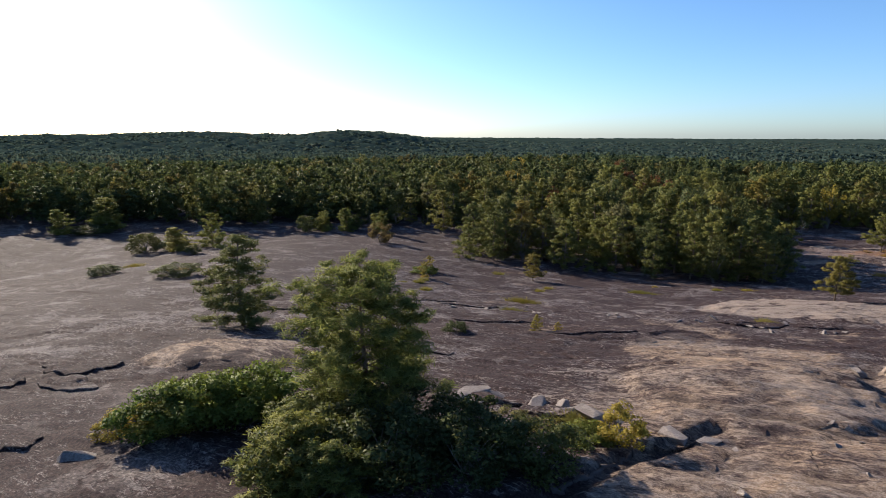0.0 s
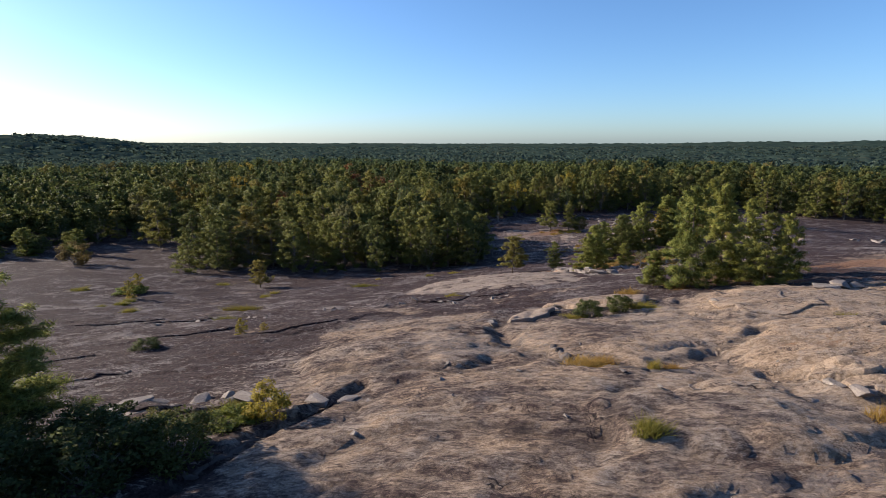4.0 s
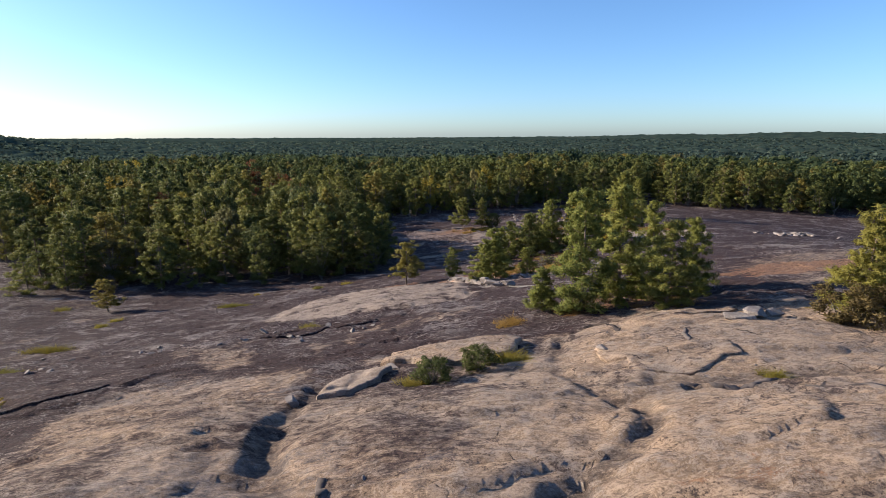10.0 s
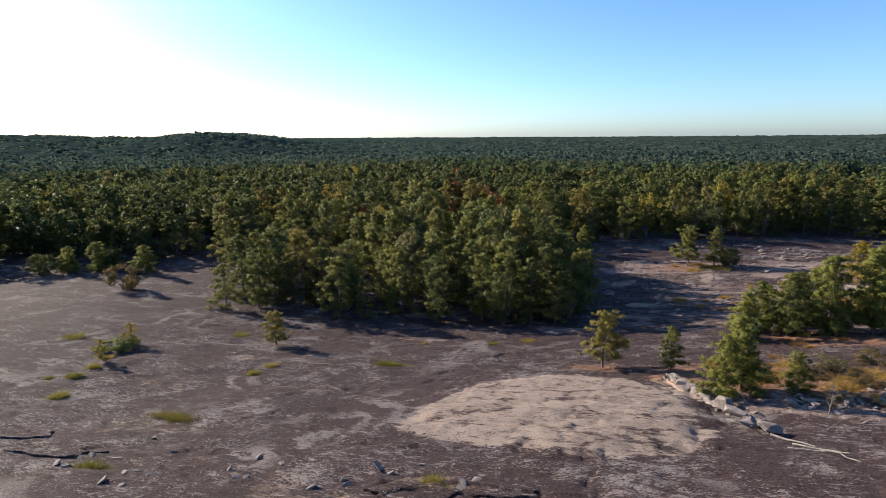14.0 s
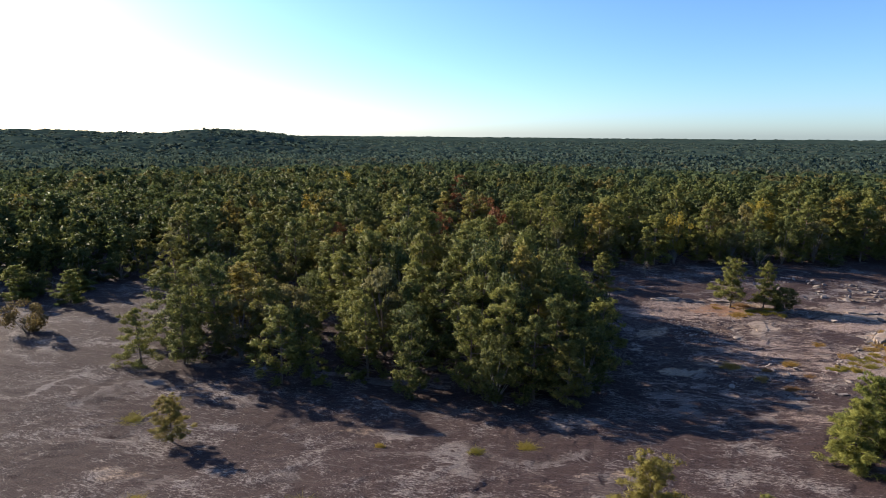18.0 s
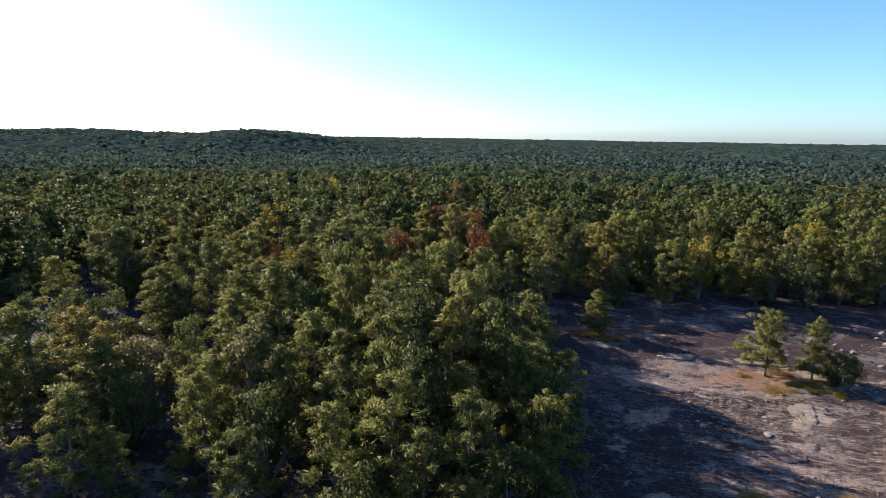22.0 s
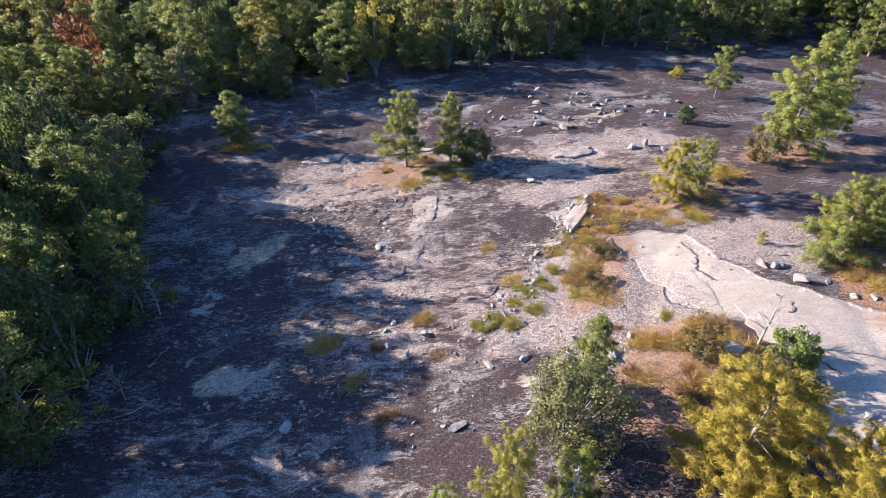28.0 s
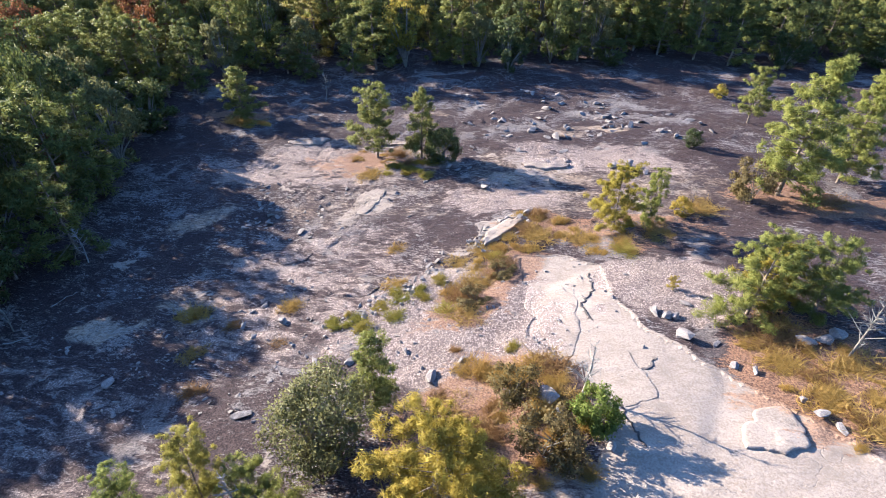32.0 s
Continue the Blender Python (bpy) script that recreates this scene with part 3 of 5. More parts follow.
def puffs(rng, centres, radii, count, thick):
    """Rounded tufts of needles: bundles that stand out from each centre on all sides, most of them upwards."""
    n = len(centres) * count
    c, r = np.repeat(centres, count, 0), np.repeat(radii, count)[:, None]
    way = rng.normal(size=(n, 3))
    way /= np.linalg.norm(way, axis=1, keepdims=True)
    way = way * (1.0, 1.0, 0.66) + (0, 0, 0.14)
    mid = c + way * r * rng.uniform(0.45, 1.0, (n, 1))
    along = way * 0.55 + rng.normal(size=(n, 3)) * 0.5
    along *= r * rng.uniform(0.3, 0.55, (n, 1)) / np.linalg.norm(along, axis=1, keepdims=True)
    return leaves_of(rng, mid - along, mid + along, across(rng, along, thick * rng.uniform(0.6, 1.3, (n, 1))), way + (0, 0, 0.15) + 0.5 * c * (1, 1, 0) / (np.linalg.norm(c[:, :2], axis=1, keepdims=True) + 0.5))


def pine_shape(seed, h, wide, bare=0.25, limbs=34, tufts=4, blades=24, puff=0.5, thick=0.04, top=0.6, twist=0.5, sag=0.0, inner=0.42):
    """A pine: trunk with limbs, and needles in rounded tufts along the outer half of each limb."""
    rng = np.random.default_rng(seed)
    zs = np.linspace(0, 1, 9)
    bend = np.stack([np.sin(zs * 2.3 + seed) * 0.03 * h * zs, np.cos(zs * 1.9 + seed * 2) * 0.03 * h * zs, zs * h * 0.97], 1)
    wood = [tube(bend, 0.014 * h * (1.03 - zs) + 0.002 * h, 7)]
    centres, radii = [], []
    lobe = rng.uniform(0, 6.28)
    for n in range(limbs):
        u = (n + rng.uniform(0, 1)) / limbs
        z = h * (bare + (1 - bare) * u ** 1.12)
        az = n * 2.4 + rng.uniform(-twist, twist)
        uneven = 1 + 0.22 * math.sin(az + lobe + 4 * u) + 0.12 * math.sin(9 * u + lobe)
        reach = wide * min(1.0, 0.72 + 2.0 * u) * ((1 - u) ** top * 0.95 + 0.07) * rng.uniform(0.6, 1.15) * uneven
        rise = -0.08 - sag + 0.6 * u + rng.uniform(-0.12, 0.2)
        k = min(z / h / 0.97, 1) * 8
        root = bend[int(min(k, 7))] * (1 - k % 1) + bend[min(int(k) + 1, 8)] * (k % 1)
        out = np.array([math.cos(az), math.sin(az), 0])
        pts = [root, root + out * reach * 0.5 + (0, 0, reach * 0.25 * rise), root + out * reach * 0.95 + (0, 0, reach * rise)]
        wood.append(tube(pts, (0.006 * h * (1.2 - u), 0.004 * h * (1.2 - u), 0.001 * h), 4))
        many = max(2, int(round(tufts * (0.35 + reach / wide))))
        s = inner + (1.02 - inner) * (np.arange(many)[:, None] + rng.uniform(0.2, 1, (many, 1))) / many
        c = root + (pts[2] - root) * s + rng.normal(size=(many, 3)) * np.array((1, 1, 0.35)) * puff * 0.75
        centres.append(c)
        radii.append(puff * rng.uniform(0.65, 1.25, many) * (1.1 - 0.35 * u))
    centres.append(bend[-1] + rng.normal(size=(3, 3)) * puff * 0.4)
    radii.append(np.full(3, puff * 0.7))
    return joined(wood[:1]), joined(wood[1:]), puffs(rng, np.concatenate(centres), np.concatenate(radii), blades, thick)


def broadleaf_shape(seed, h, wide, bare=0.18, lumps=26, leaves=60, leaf=0.3, thick=0.12, stems=1):
    """A broad-leaved tree or bush: a forked stem, and leaves in uneven lumps."""
    rng = np.random.default_rng(seed)
    wood, centres, outs = [], [], []
    for n in range(lumps):
        v = rng.normal(size=3)
        v /= np.linalg.norm(v)
        v *= rng.uniform(0.35, 1.0) ** 0.5
        c = np.array([v[0] * wide, v[1] * wide, h * (bare + (1 - bare) * (0.5 + 0.46 * v[2]))])
        r = wide * rng.uniform(0.18, 0.36)
        w = rng.normal(size=(leaves, 3))
        w /= np.linalg.norm(w, axis=1, keepdims=True)
        w[:, 2] *= 0.75
        centres.append(c + w * r * rng.uniform(0.5, 1.08, (leaves, 1)))
        outs.append(w + 0.5 * v + (0, 0, 0.1))
        if n % 2 == 0:
            foot = np.array([(n % stems - (stems - 1) / 2) * 0.25, rng.uniform(-0.1, 0.1) * (stems > 1), 0])
            wood.append(tube([foot, foot * 1.5 + c * (0.25, 0.25, 0.42), c], (0.016 * h, 0.010 * h, 0.004), 5))
    base = np.concatenate(centres)
    way = rng.normal(size=base.shape) + (0, 0, 0.15)
    way *= leaf * rng.uniform(0.6, 1.25, (len(base), 1)) / np.linalg.norm(way, axis=1, keepdims=True)
    return joined(wood[:1]), joined(wood[1:]), leaves_of(rng, base, base + way, across(rng, way, thick * rng.uniform(0.6, 1.3, (len(base), 1))), np.concatenate(outs))


class Plant:
    """A kind of plant: its stem and leaf meshes, kept for all its repeats."""

    def __init__(self, name, shape, leaf, bark, stem="trunk", head="crown"):
        (wv, wf), (bv, bf), (lv, lf, ln) = shape
        self.name, self.stem, self.head = name, stem, head
        self.wood = mesh_of(name + "_wood", wv, wf, bark)
        self.limbs = mesh_of(name + "_limbs", bv, bf, bark)
        self.leaf = mesh_of(name + "_leaves", lv, lf, leaf, True, normals=ln)
        self.tall = float(lv[:, 2].max())
        self.wide = float(np.percentile(np.hypot(lv[:, 0], lv[:, 1]), 95))

    def put(self, x, y, tall, label, category, wide=None, turn=None, group="", lean=0.0, sink=0.12):
        s = tall / self.tall
        w = s if wide is None else wide / self.wide
        root = new(self.name)
        root.location = (x, y, height_at(x, y) - sink)
        root.rotation_euler = (radians(lean), 0, turn if turn is not None else random.uniform(0, 6.28))
        root.scale = (w, w, s)
        part(self.stem, self.wood, root)
        part("branch_frame", self.limbs, root)
        part(self.head, self.leaf, root)
        return tagged(root, label, category, group)


# ---- trees of the outcrop ----
PINES = [Plant("pine_tree", pine_shape(3 + n, 6, w, b, 48, 4, 66, 0.36, 0.026, t, 0.5), LIME, BARK)
         for n, (w, b, t) in enumerate(((1.6, 0.06, 0.7), (1.4, 0.10, 0.85), (1.9, 0.04, 0.65), (1.7, 0.05, 0.95)))]
TALL = [Plant("tall_pine_tree", pine_shape(20 + n, 14, w, b, 40, 2, 62, 0.95, 0.07, t, 0.5, inner=0.55), PINE, BARK)
        for n, (w, b, t) in enumerate(((4.0, 0.06, 0.5), (3.4, 0.10, 0.42), (4.2, 0.05, 0.75), (3.8, 0.12, 0.34)))]
OAKS = [Plant("oak_tree", broadleaf_shape(40 + n, 10, w, 0.0, 36, 125, 0.30, 0.12), m, GREYBARK) for n, (w, m) in enumerate(((3.2, OAK), (3.6, OAK), (3.2, SILVER), (3.4, OAK)))]


# ---- woods ----
OPEN = ((-230, 85), (-192, 109), (-143, 134), (-110, 156), (-88, 166), (-75, 152), (-78, 124), (-66, 116), (-43, 118), (-24, 119.5), (-9, 123.5), (2, 128), (4, 137), (3, 143),
        (2, 155), (-4, 169), (-15, 190), (-11, 207), (27, 217), (60, 227), (112, 238), (128, 215), (150, 195), (200, 200), (250, 150), (210, 40), (160, -80), (40, -170), (-110, -150), (-250, -40))


def in_open(x, y):
    inside = np.zeros(len(x), bool)
    for (ax, ay), (bx, by) in zip(OPEN, OPEN[1:] + OPEN[:1]):
        cross = (ay > y) != (by > y)
        inside ^= cross & (x < (bx - ax) * (y - ay) / (by - ay + 1e-9) + ax)
    return inside


def scatter(rng, step, reach, jitter=0.42):
    n = int(2 * reach / step)
    i, j = np.meshgrid(np.arange(n), np.arange(n))
    x = -reach + step * (i + 0.5 + 0.5 * (j % 2)).ravel() + rng.uniform(-jitter, jitter, n * n) * step
    y = -reach + step * (j + 0.5).ravel() + rng.uniform(-jitter, jitter, n * n) * step
    return x, y


def way_off(x, y):
    """Plan distance from the stretch of ground that the flight follows."""
    best = 1e9 + 0 * x
    for (ax, ay), (bx, by) in (((-6, 0), (6, 40)), ((6, 40), (5, 85)), ((5, 85), (50, 118))):
        t = np.clip(((x - ax) * (bx - ax) + (y - ay) * (by - ay)) / ((bx - ax) ** 2 + (by - ay) ** 2), 0, 1)
        best = np.minimum(best, np.hypot(x - ax - t * (bx - ax), y - ay - t * (by - ay)))
    return best


def ahead(x, y):
    a = np.degrees(np.arctan2(-x, y + 40))
    return (a < 84) & (a > -62)


def from_edge(x, y):
    """Distance from the rim of the open rock."""
    best = 1e9 + 0 * x
    for (ax, ay), (bx, by) in zip(OPEN, OPEN[1:] + OPEN[:1]):
        t = np.clip(((x - ax) * (bx - ax) + (y - ay) * (by - ay)) / ((bx - ax) ** 2 + (by - ay) ** 2), 0, 1)
        best = np.minimum(best, np.hypot(x - ax - t * (bx - ax), y - ay - t * (by - ay)))
    return best


rng = np.random.default_rng(7)
# trees that stand out in the grove: x, y, height, half-width, kind
GROVE = ((-31.6, 126.6, 13.6, 3.7, 0), (-22.8, 121.8, 11.2, 3.1, 1), (-26.3, 159.5, 20.5, 4.6, 2), (-25.0, 151.5, 19.0, 5.4, 3), (-11.6, 130.2, 15.8, 4.2, 1), (-19.5, 133.0, 15.0, 4.1, 0), (-7.8, 139.0, 14.0, 4.0, 3), (-37.6, 120.4, 8.6, 2.4, 0),
         (-15.4, 126.0, 13.2, 3.6, 3), (-6.2, 126.0, 12.4, 3.8, 0), (-60.0, 119.5, 12.6, 3.3, 1), (-66.0, 128.0, 15.0, 3.6, 2), (-92.0, 150.0, 14.5, 4.0, 1), (-62.0, 140.0, 11.0, 4.4, "silver"), (-55.0, 126.5, 10.2, 4.2, "silver"), (-50.0, 133.0, 12.0, 4.2, "silver"),
         (-2.4, 134.5, 6.8, 1.4, 0), (-44.0, 127.5, 10.5, 3.4, "oak"), (-2.5, 148.0, 14.0, 3.8, 3), (-8.0, 152.0, 18.0, 4.0, "oak"),
         (0.2, 129.4, 10.5, 3.4, "oak"), (1.4, 136.8, 12.5, 3.6, 1), (0.8, 142.6, 13.0, 3.6, "oak"), (-3.4, 143.8, 16.0, 3.8, 2), (-4.4, 131.0, 14.5, 3.8, 2), (-12.6, 136.6, 16.5, 4.2, "oak"), (-12.0, 145.0, 19.5, 4.4, 0), (-17.6, 140.4, 18.5, 4.4, 1), (0.4, 153.4, 12.0, 3.6, 0), (-6.0, 160.0, 17.0, 4.0, 1),
         (-1.8, 124.6, 9.0, 3.2, 3), (-10.6, 122.0, 10.5, 3.4, "oak"), (-18.5, 148.5, 20.5, 4.4, "oak"), (-13.5, 155.0, 20.0, 4.4, 2), (-25.0, 128.0, 12.5, 3.8, "oak"), (-28.0, 135.0, 14.5, 4.0, 3), (-36.0, 131.0, 13.0, 4.0, 1))
for px, py, tall, wide, kind in GROVE:
    if kind in (0, 1, 2, 3):
        TALL[kind].put(px, py, tall, "tall pine with rounded needle clumps standing in the grove", "pine tree", wide, group="trees of the grove")
    else:
        OAKS[{"silver": 2, "oak": 1}[kind]].put(px, py, tall, "broad-leaved tree with " + {"silver": "grey-green", "oak": "dull green"}[kind] + " leaves in the grove", "oak tree", wide, group="trees of the grove")
x, y = scatter(rng, 7.0, 340, 0.5)
keep = ~in_open(x, y) & (np.hypot(x, y) < 335) & ahead(x, y) & (np.min([np.hypot(x - g[0], y - g[1]) - 0.55 * g[3] for g in GROVE], 0) > 1.4)
x, y = x[keep], y[keep]
order = np.argsort(way_off(x, y))
x, y = x[order], y[order]
edge = from_edge(x, y)
NEAR = 290
for px, py, e in zip(x[:NEAR], y[:NEAR], edge[:NEAR]):
    k = rng.uniform()
    if rng.uniform() < 0.10 and e > 5:
        continue
    rim = (18.0 if py < 158 else 13.0) if px > -12 and 127 < py < 180 else 10.5
    inner = 19.0 if -46 < px < 2 and 130 < py < 180 else 15.5
    tall = (rim + (inner - rim) * min(e / 11, 1)) * max(rng.choice((0.6, 0.85, 0.95, 1.08, 1.22)), 0.9 if rim > 12 and e < 12 else 0) * rng.uniform(0.92, 1.08)
    if k < 0.64:
        TALL[rng.integers(4)].put(px, py, tall, "tall pine crowded among others in the wood", "pine tree", tall * rng.uniform(0.24, 0.33), group="trees of the grove")
    else:
        OAKS[rng.choice(4, p=(0.38, 0.33, 0.16, 0.13))].put(px, py, tall * 0.85, "broad-leaved tree turning dull green and brown", "oak tree", rng.uniform(3.0, 4.6), group="trees of the grove")


def merged(rng, shapes, xs, ys, tall, wide):
    """Many trees of a few shapes as one set of arrays, with a shade for each tree; heights run in swells."""
    verts, faces, tints, outs, count = [], [], [], [], 0
    zs = ground_height(xs, ys, False)
    swell = value_noise(xs / 34, ys / 34, 77)
    for px, py, pz, k in zip(xs, ys, zs, swell):
        v, f, o = shapes[rng.integers(len(shapes))]
        a, w = rng.uniform(0, 6.28), rng.uniform(*wide)
        s = tall[0] + (tall[1] - tall[0]) * (0.45 * k + 0.55 * rng.uniform())
        c, d = math.cos(a), math.sin(a)
        verts.append(np.stack([px + (v[:, 0] * c - v[:, 1] * d) * w, py + (v[:, 0] * d + v[:, 1] * c) * w, pz + v[:, 2] * s], 1))
        outs.append(np.stack([o[:, 0] * c - o[:, 1] * d, o[:, 0] * d + o[:, 1] * c, o[:, 2]], 1))
        faces.append(f + count)
        tints.append(np.full(len(v), rng.uniform()))
        count += len(v)
    return np.concatenate(verts), np.concatenate(faces), np.concatenate(tints), np.concatenate(outs)


def crown(rng, count, size):
    """A far tree's crown, one unit high: leaf clumps over several uneven knobs."""
    knobs = np.stack([rng.uniform(-0.19, 0.19, 6), rng.uniform(-0.19, 0.19, 6), rng.uniform(0.45, 0.84, 6)], 1)
    knobs[0] = (0, 0, 0.88)
    way = rng.normal(size=(count, 3))
    way[:, 2] = np.abs(way[:, 2]) - 0.25
    way /= np.linalg.norm(way, axis=1, keepdims=True)
    base = knobs[rng.integers(0, 6, count)] + way * rng.uniform(0.08, 0.15, (count, 1))
    lie = np.cross(way, rng.normal(size=(count, 3))) + way * rng.normal(size=(count, 1)) * 0.5
    lie *= size * rng.uniform(0.7, 1.3, (count, 1)) / np.linalg.norm(lie, axis=1, keepdims=True)
    side = np.cross(lie, way + rng.normal(size=(count, 3)) * 0.4)
    side *= size * 0.42 / np.linalg.norm(side, axis=1, keepdims=True)
    return leaves_of(rng, base - lie * 0.5, base + lie * 0.6, side, way + (base - (0, 0, 0.6)) * 2)


MID = [pine_shape(60 + n, 1, 0.27, 0.10, 27, 2, 19, 0.085, 0.016, t, 0.5, inner=0.6)[2] for n, t in enumerate((0.42, 0.5, 0.34, 0.6))] + [broadleaf_shape(70 + n, 1, 0.30, 0.04, 24, 34, 0.06, 0.026)[2] for n in range(4)]
x, y, edge = x[NEAR:], y[NEAR:], edge[NEAR:]
spare = rng.uniform(size=len(x)) < np.where(edge < 25, 1, 0.92)
x, y = x[spare], y[spare]
kind = rng.uniform(size=len(x)) < 0.62
# the pines here take needles with the wood's shade in their colour
for name, leaf, pick, shapes, wide in (("pine_woodland", SHADEDPINE, kind, MID[:4], (12, 18.5)), ("oak_woodland", OAK, ~kind, MID[4:], (11, 17))):
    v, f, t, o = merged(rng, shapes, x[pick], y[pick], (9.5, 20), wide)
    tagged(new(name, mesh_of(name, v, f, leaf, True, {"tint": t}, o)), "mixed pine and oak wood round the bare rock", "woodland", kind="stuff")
x, y = scatter(rng, 9.0, 1500, 0.6)
r = np.hypot(x, y)
keep = (r > 328) & (r < 1150) & ahead(x, y)
x, y, r = x[keep], y[keep], r[keep]
# each farther ring takes a leaf colour with more haze in it
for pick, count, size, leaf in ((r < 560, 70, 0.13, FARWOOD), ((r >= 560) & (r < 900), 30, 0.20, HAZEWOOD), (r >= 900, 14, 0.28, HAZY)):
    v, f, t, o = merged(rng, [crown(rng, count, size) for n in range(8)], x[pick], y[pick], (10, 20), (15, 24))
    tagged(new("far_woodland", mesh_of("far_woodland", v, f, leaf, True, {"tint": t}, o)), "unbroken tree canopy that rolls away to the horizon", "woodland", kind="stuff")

x, y = scatter(rng, 15.0, 2500, 0.6)
r = np.hypot(x, y)
keep = (r > 1140) & (r < 2450) & ahead(x, y)
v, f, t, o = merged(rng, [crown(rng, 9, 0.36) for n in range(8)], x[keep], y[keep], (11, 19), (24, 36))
tagged(new("far_woodland", mesh_of("far_woodland", v, f, HAZY, True, {"tint": t}, o)), "treetops with blue haze in their colour on the distant hills", "woodland", kind="stuff")

# canopy of the farthest woods: one sheet of rounded crowns, haze in its colour
bear = np.radians(np.linspace(-66, 90, 500))
dist = 330 * (4750 / 330) ** np.linspace(0, 1, 250)
bb, dd = np.meshgrid(bear, dist)
bb, dd = bb.ravel(), dd.ravel()
cx, cy = -dd * np.sin(bb), dd * np.cos(bb)
crowns = value_noise(cx / 9, cy / 9, 3) * 5 + value_noise(cx / 23, cy / 23, 4) * 6 + fractal(cx / 90, cy / 90, 2, 9) * 5
lift = np.clip((dd - 330) / 900, 0, 1)
cz = ground_height(cx, cy, False) + 3 + 1.2 * lift + crowns * (0.35 + 0.95 * lift)
cell = (np.arange(len(dist) - 1)[:, None] * len(bear) + np.arange(len(bear) - 1)).ravel()
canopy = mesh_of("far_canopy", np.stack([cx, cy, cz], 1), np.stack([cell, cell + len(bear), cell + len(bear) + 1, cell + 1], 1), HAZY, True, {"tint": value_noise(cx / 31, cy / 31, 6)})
tagged(new("far_canopy", canopy), "distant treetops tinted with haze on low hills", "woodland", kind="stuff")

# single trees that have turned colour among the green
for n, (x, y, tall, wide, leaf) in enumerate(((-66, 276, 18.5, 6.0, RED), (-49.5, 227, 17.5, 4.6, RED), (-56.5, 170.4, 16.5, 4.2, GOLD), (-62, 174, 16, 4.0, RED), (-53, 168, 15.5, 3.6, OAK), (42.3, 248, 17, 5.5, GOLD), (52, 276, 17.5, 6, GOLD), (-114, 266, 17, 5, GOLD),
                                              (-93, 209, 17, 4.2, GOLD), (17.6, 223, 15.5, 4.2, GOLD), (-32, 210, 16.5, 4.2, RED), (-45, 196, 16.5, 4.4, RED), (140, 330, 18, 6, GOLD), (-41.5, 231, 16.5, 4.5, RED))):
    kind = "reddened" if leaf == RED else "yellowed"
    Plant("autumn_tree", broadleaf_shape(200 + n, 14, 4.6, 0.15, 34, 90, 0.4, 0.16), leaf, GREYBARK).put(x, y, tall, "broad-leaved tree with " + kind + " autumn leaves among pines", "tree", wide, group="autumn trees")


# ---- single pines ----
HERO = Plant("pine_tree", pine_shape(91, 7, 2.6, 0.18, 78, 6, 90, 0.38, 0.018, 0.34, 0.5), LIME, BARK)
HERO.put(-18.1, 15.9, 7.2, "spreading pine with a dense rounded crown above dark scrub", "pine tree", 2.9, 0.9)
OPENP = Plant("pine_tree", pine_shape(92, 9, 3.0, 0.08, 60, 5, 60, 0.44, 0.030, 0.6, 0.5), PINE, BARK)
OPENP.put(-46.8, 32.9, 9.4, "broad pine with sparse brownish foliage on bare granite", "pine tree", 3.7, 1.1)
LONE = [Plant("pine_tree", pine_shape(s, 7, w, b, 44, 4, 60, 0.42, 0.028, t, 0.5), PINE, BARK) for s, w, b, t in ((93, 2.3, 0.22, 0.42), (94, 2.2, 0.12, 0.6))]
for n, (x, y, tall, wide) in enumerate(((6.9, 95.4, 7.5, 2.7), (14.3, 94.6, 5.4, 1.5), (-41.9, 99.4, 5.9, 2.3), (-0.6, 190.9, 9.2, 3.1), (26.0, 181.4, 11.0, 3.6), (32.3, 182.0, 10.3, 2.7),
                                         (78.6, 203.6, 9.3, 2.8), (41.3, 137.7, 7.9, 1.9), (-17.6, 189.8, 6.0, 2.0))):
    LONE[n % 2].put(x, y, tall, "young pine standing alone on the open rock", "pine tree", wide, group="lone pines")
for n, (x, y, tall, wide) in enumerate(((17.6, 84.0, 6.4, 1.9), (19.8, 86.4, 7.6, 2.2), (20.4, 51.2, 10.0, 2.6), (24.4, 53.6, 10.4, 2.2), (26.2, 49.0, 7.2, 2.0), (31.6, 55.0, 7.4, 1.8), (17.6, 52.6, 4.0, 1.3), (28.6, 56.6, 9.0, 2.0))):
    (PINES + [OPENP])[n % 5].put(x, y, tall, "pine in a close clump on needle-covered rock", "pine tree", wide, group="clump of pines beyond the rock back")
for n, (x, y, tall, wide) in enumerate(((35.0, 41.5, 7.4, 1.9), (37.5, 42.4, 6.4, 1.5), (41.6, 43.5, 9.9, 2.8), (42.6, 40.6, 9.8, 2.6), (45, 45, 9, 2.6), (48, 42, 9.5, 2.8))):
    PINES[(n + 1) % 4].put(x, y, tall, "pine behind a brown thicket on the outcrop", "pine tree", wide, group="pines behind the thicket")
for n, (x, y, tall, wide) in enumerate(((28.0, 117.5, 8.0, 2.6), (25.6, 113.0, 7.0, 2.4), (31.6, 116.0, 9.4, 2.8), (36.4, 116.4, 11.4, 3.4), (41.6, 116.0, 12.4, 3.4), (24.6, 87.0, 4.2, 1.4), (46.0, 119.5, 12.0, 3.2), (33.6, 121.0, 9.0, 2.8))):
    (PINES + [OPENP])[(n + 2) % 5].put(x, y, tall, "pine on rust-coloured needle litter beside broken rock", "pine tree", wide, group="pines by the broken rock")
BIG = Plant("pine_tree", pine_shape(95, 15, 4.6, 0.12, 66, 5, 64, 0.70, 0.045, 0.75, 0.6), LIME, BARK)
BIG.put(76.2, 177.6, 16.4, "tall pine with bright spreading limbs above a brown bush", "pine tree", 4.0, 1.2, lean=2)
BIG.put(84.7, 183.9, 13.9, "tall pine beside a taller neighbour", "pine tree", 3.1, 2.2)
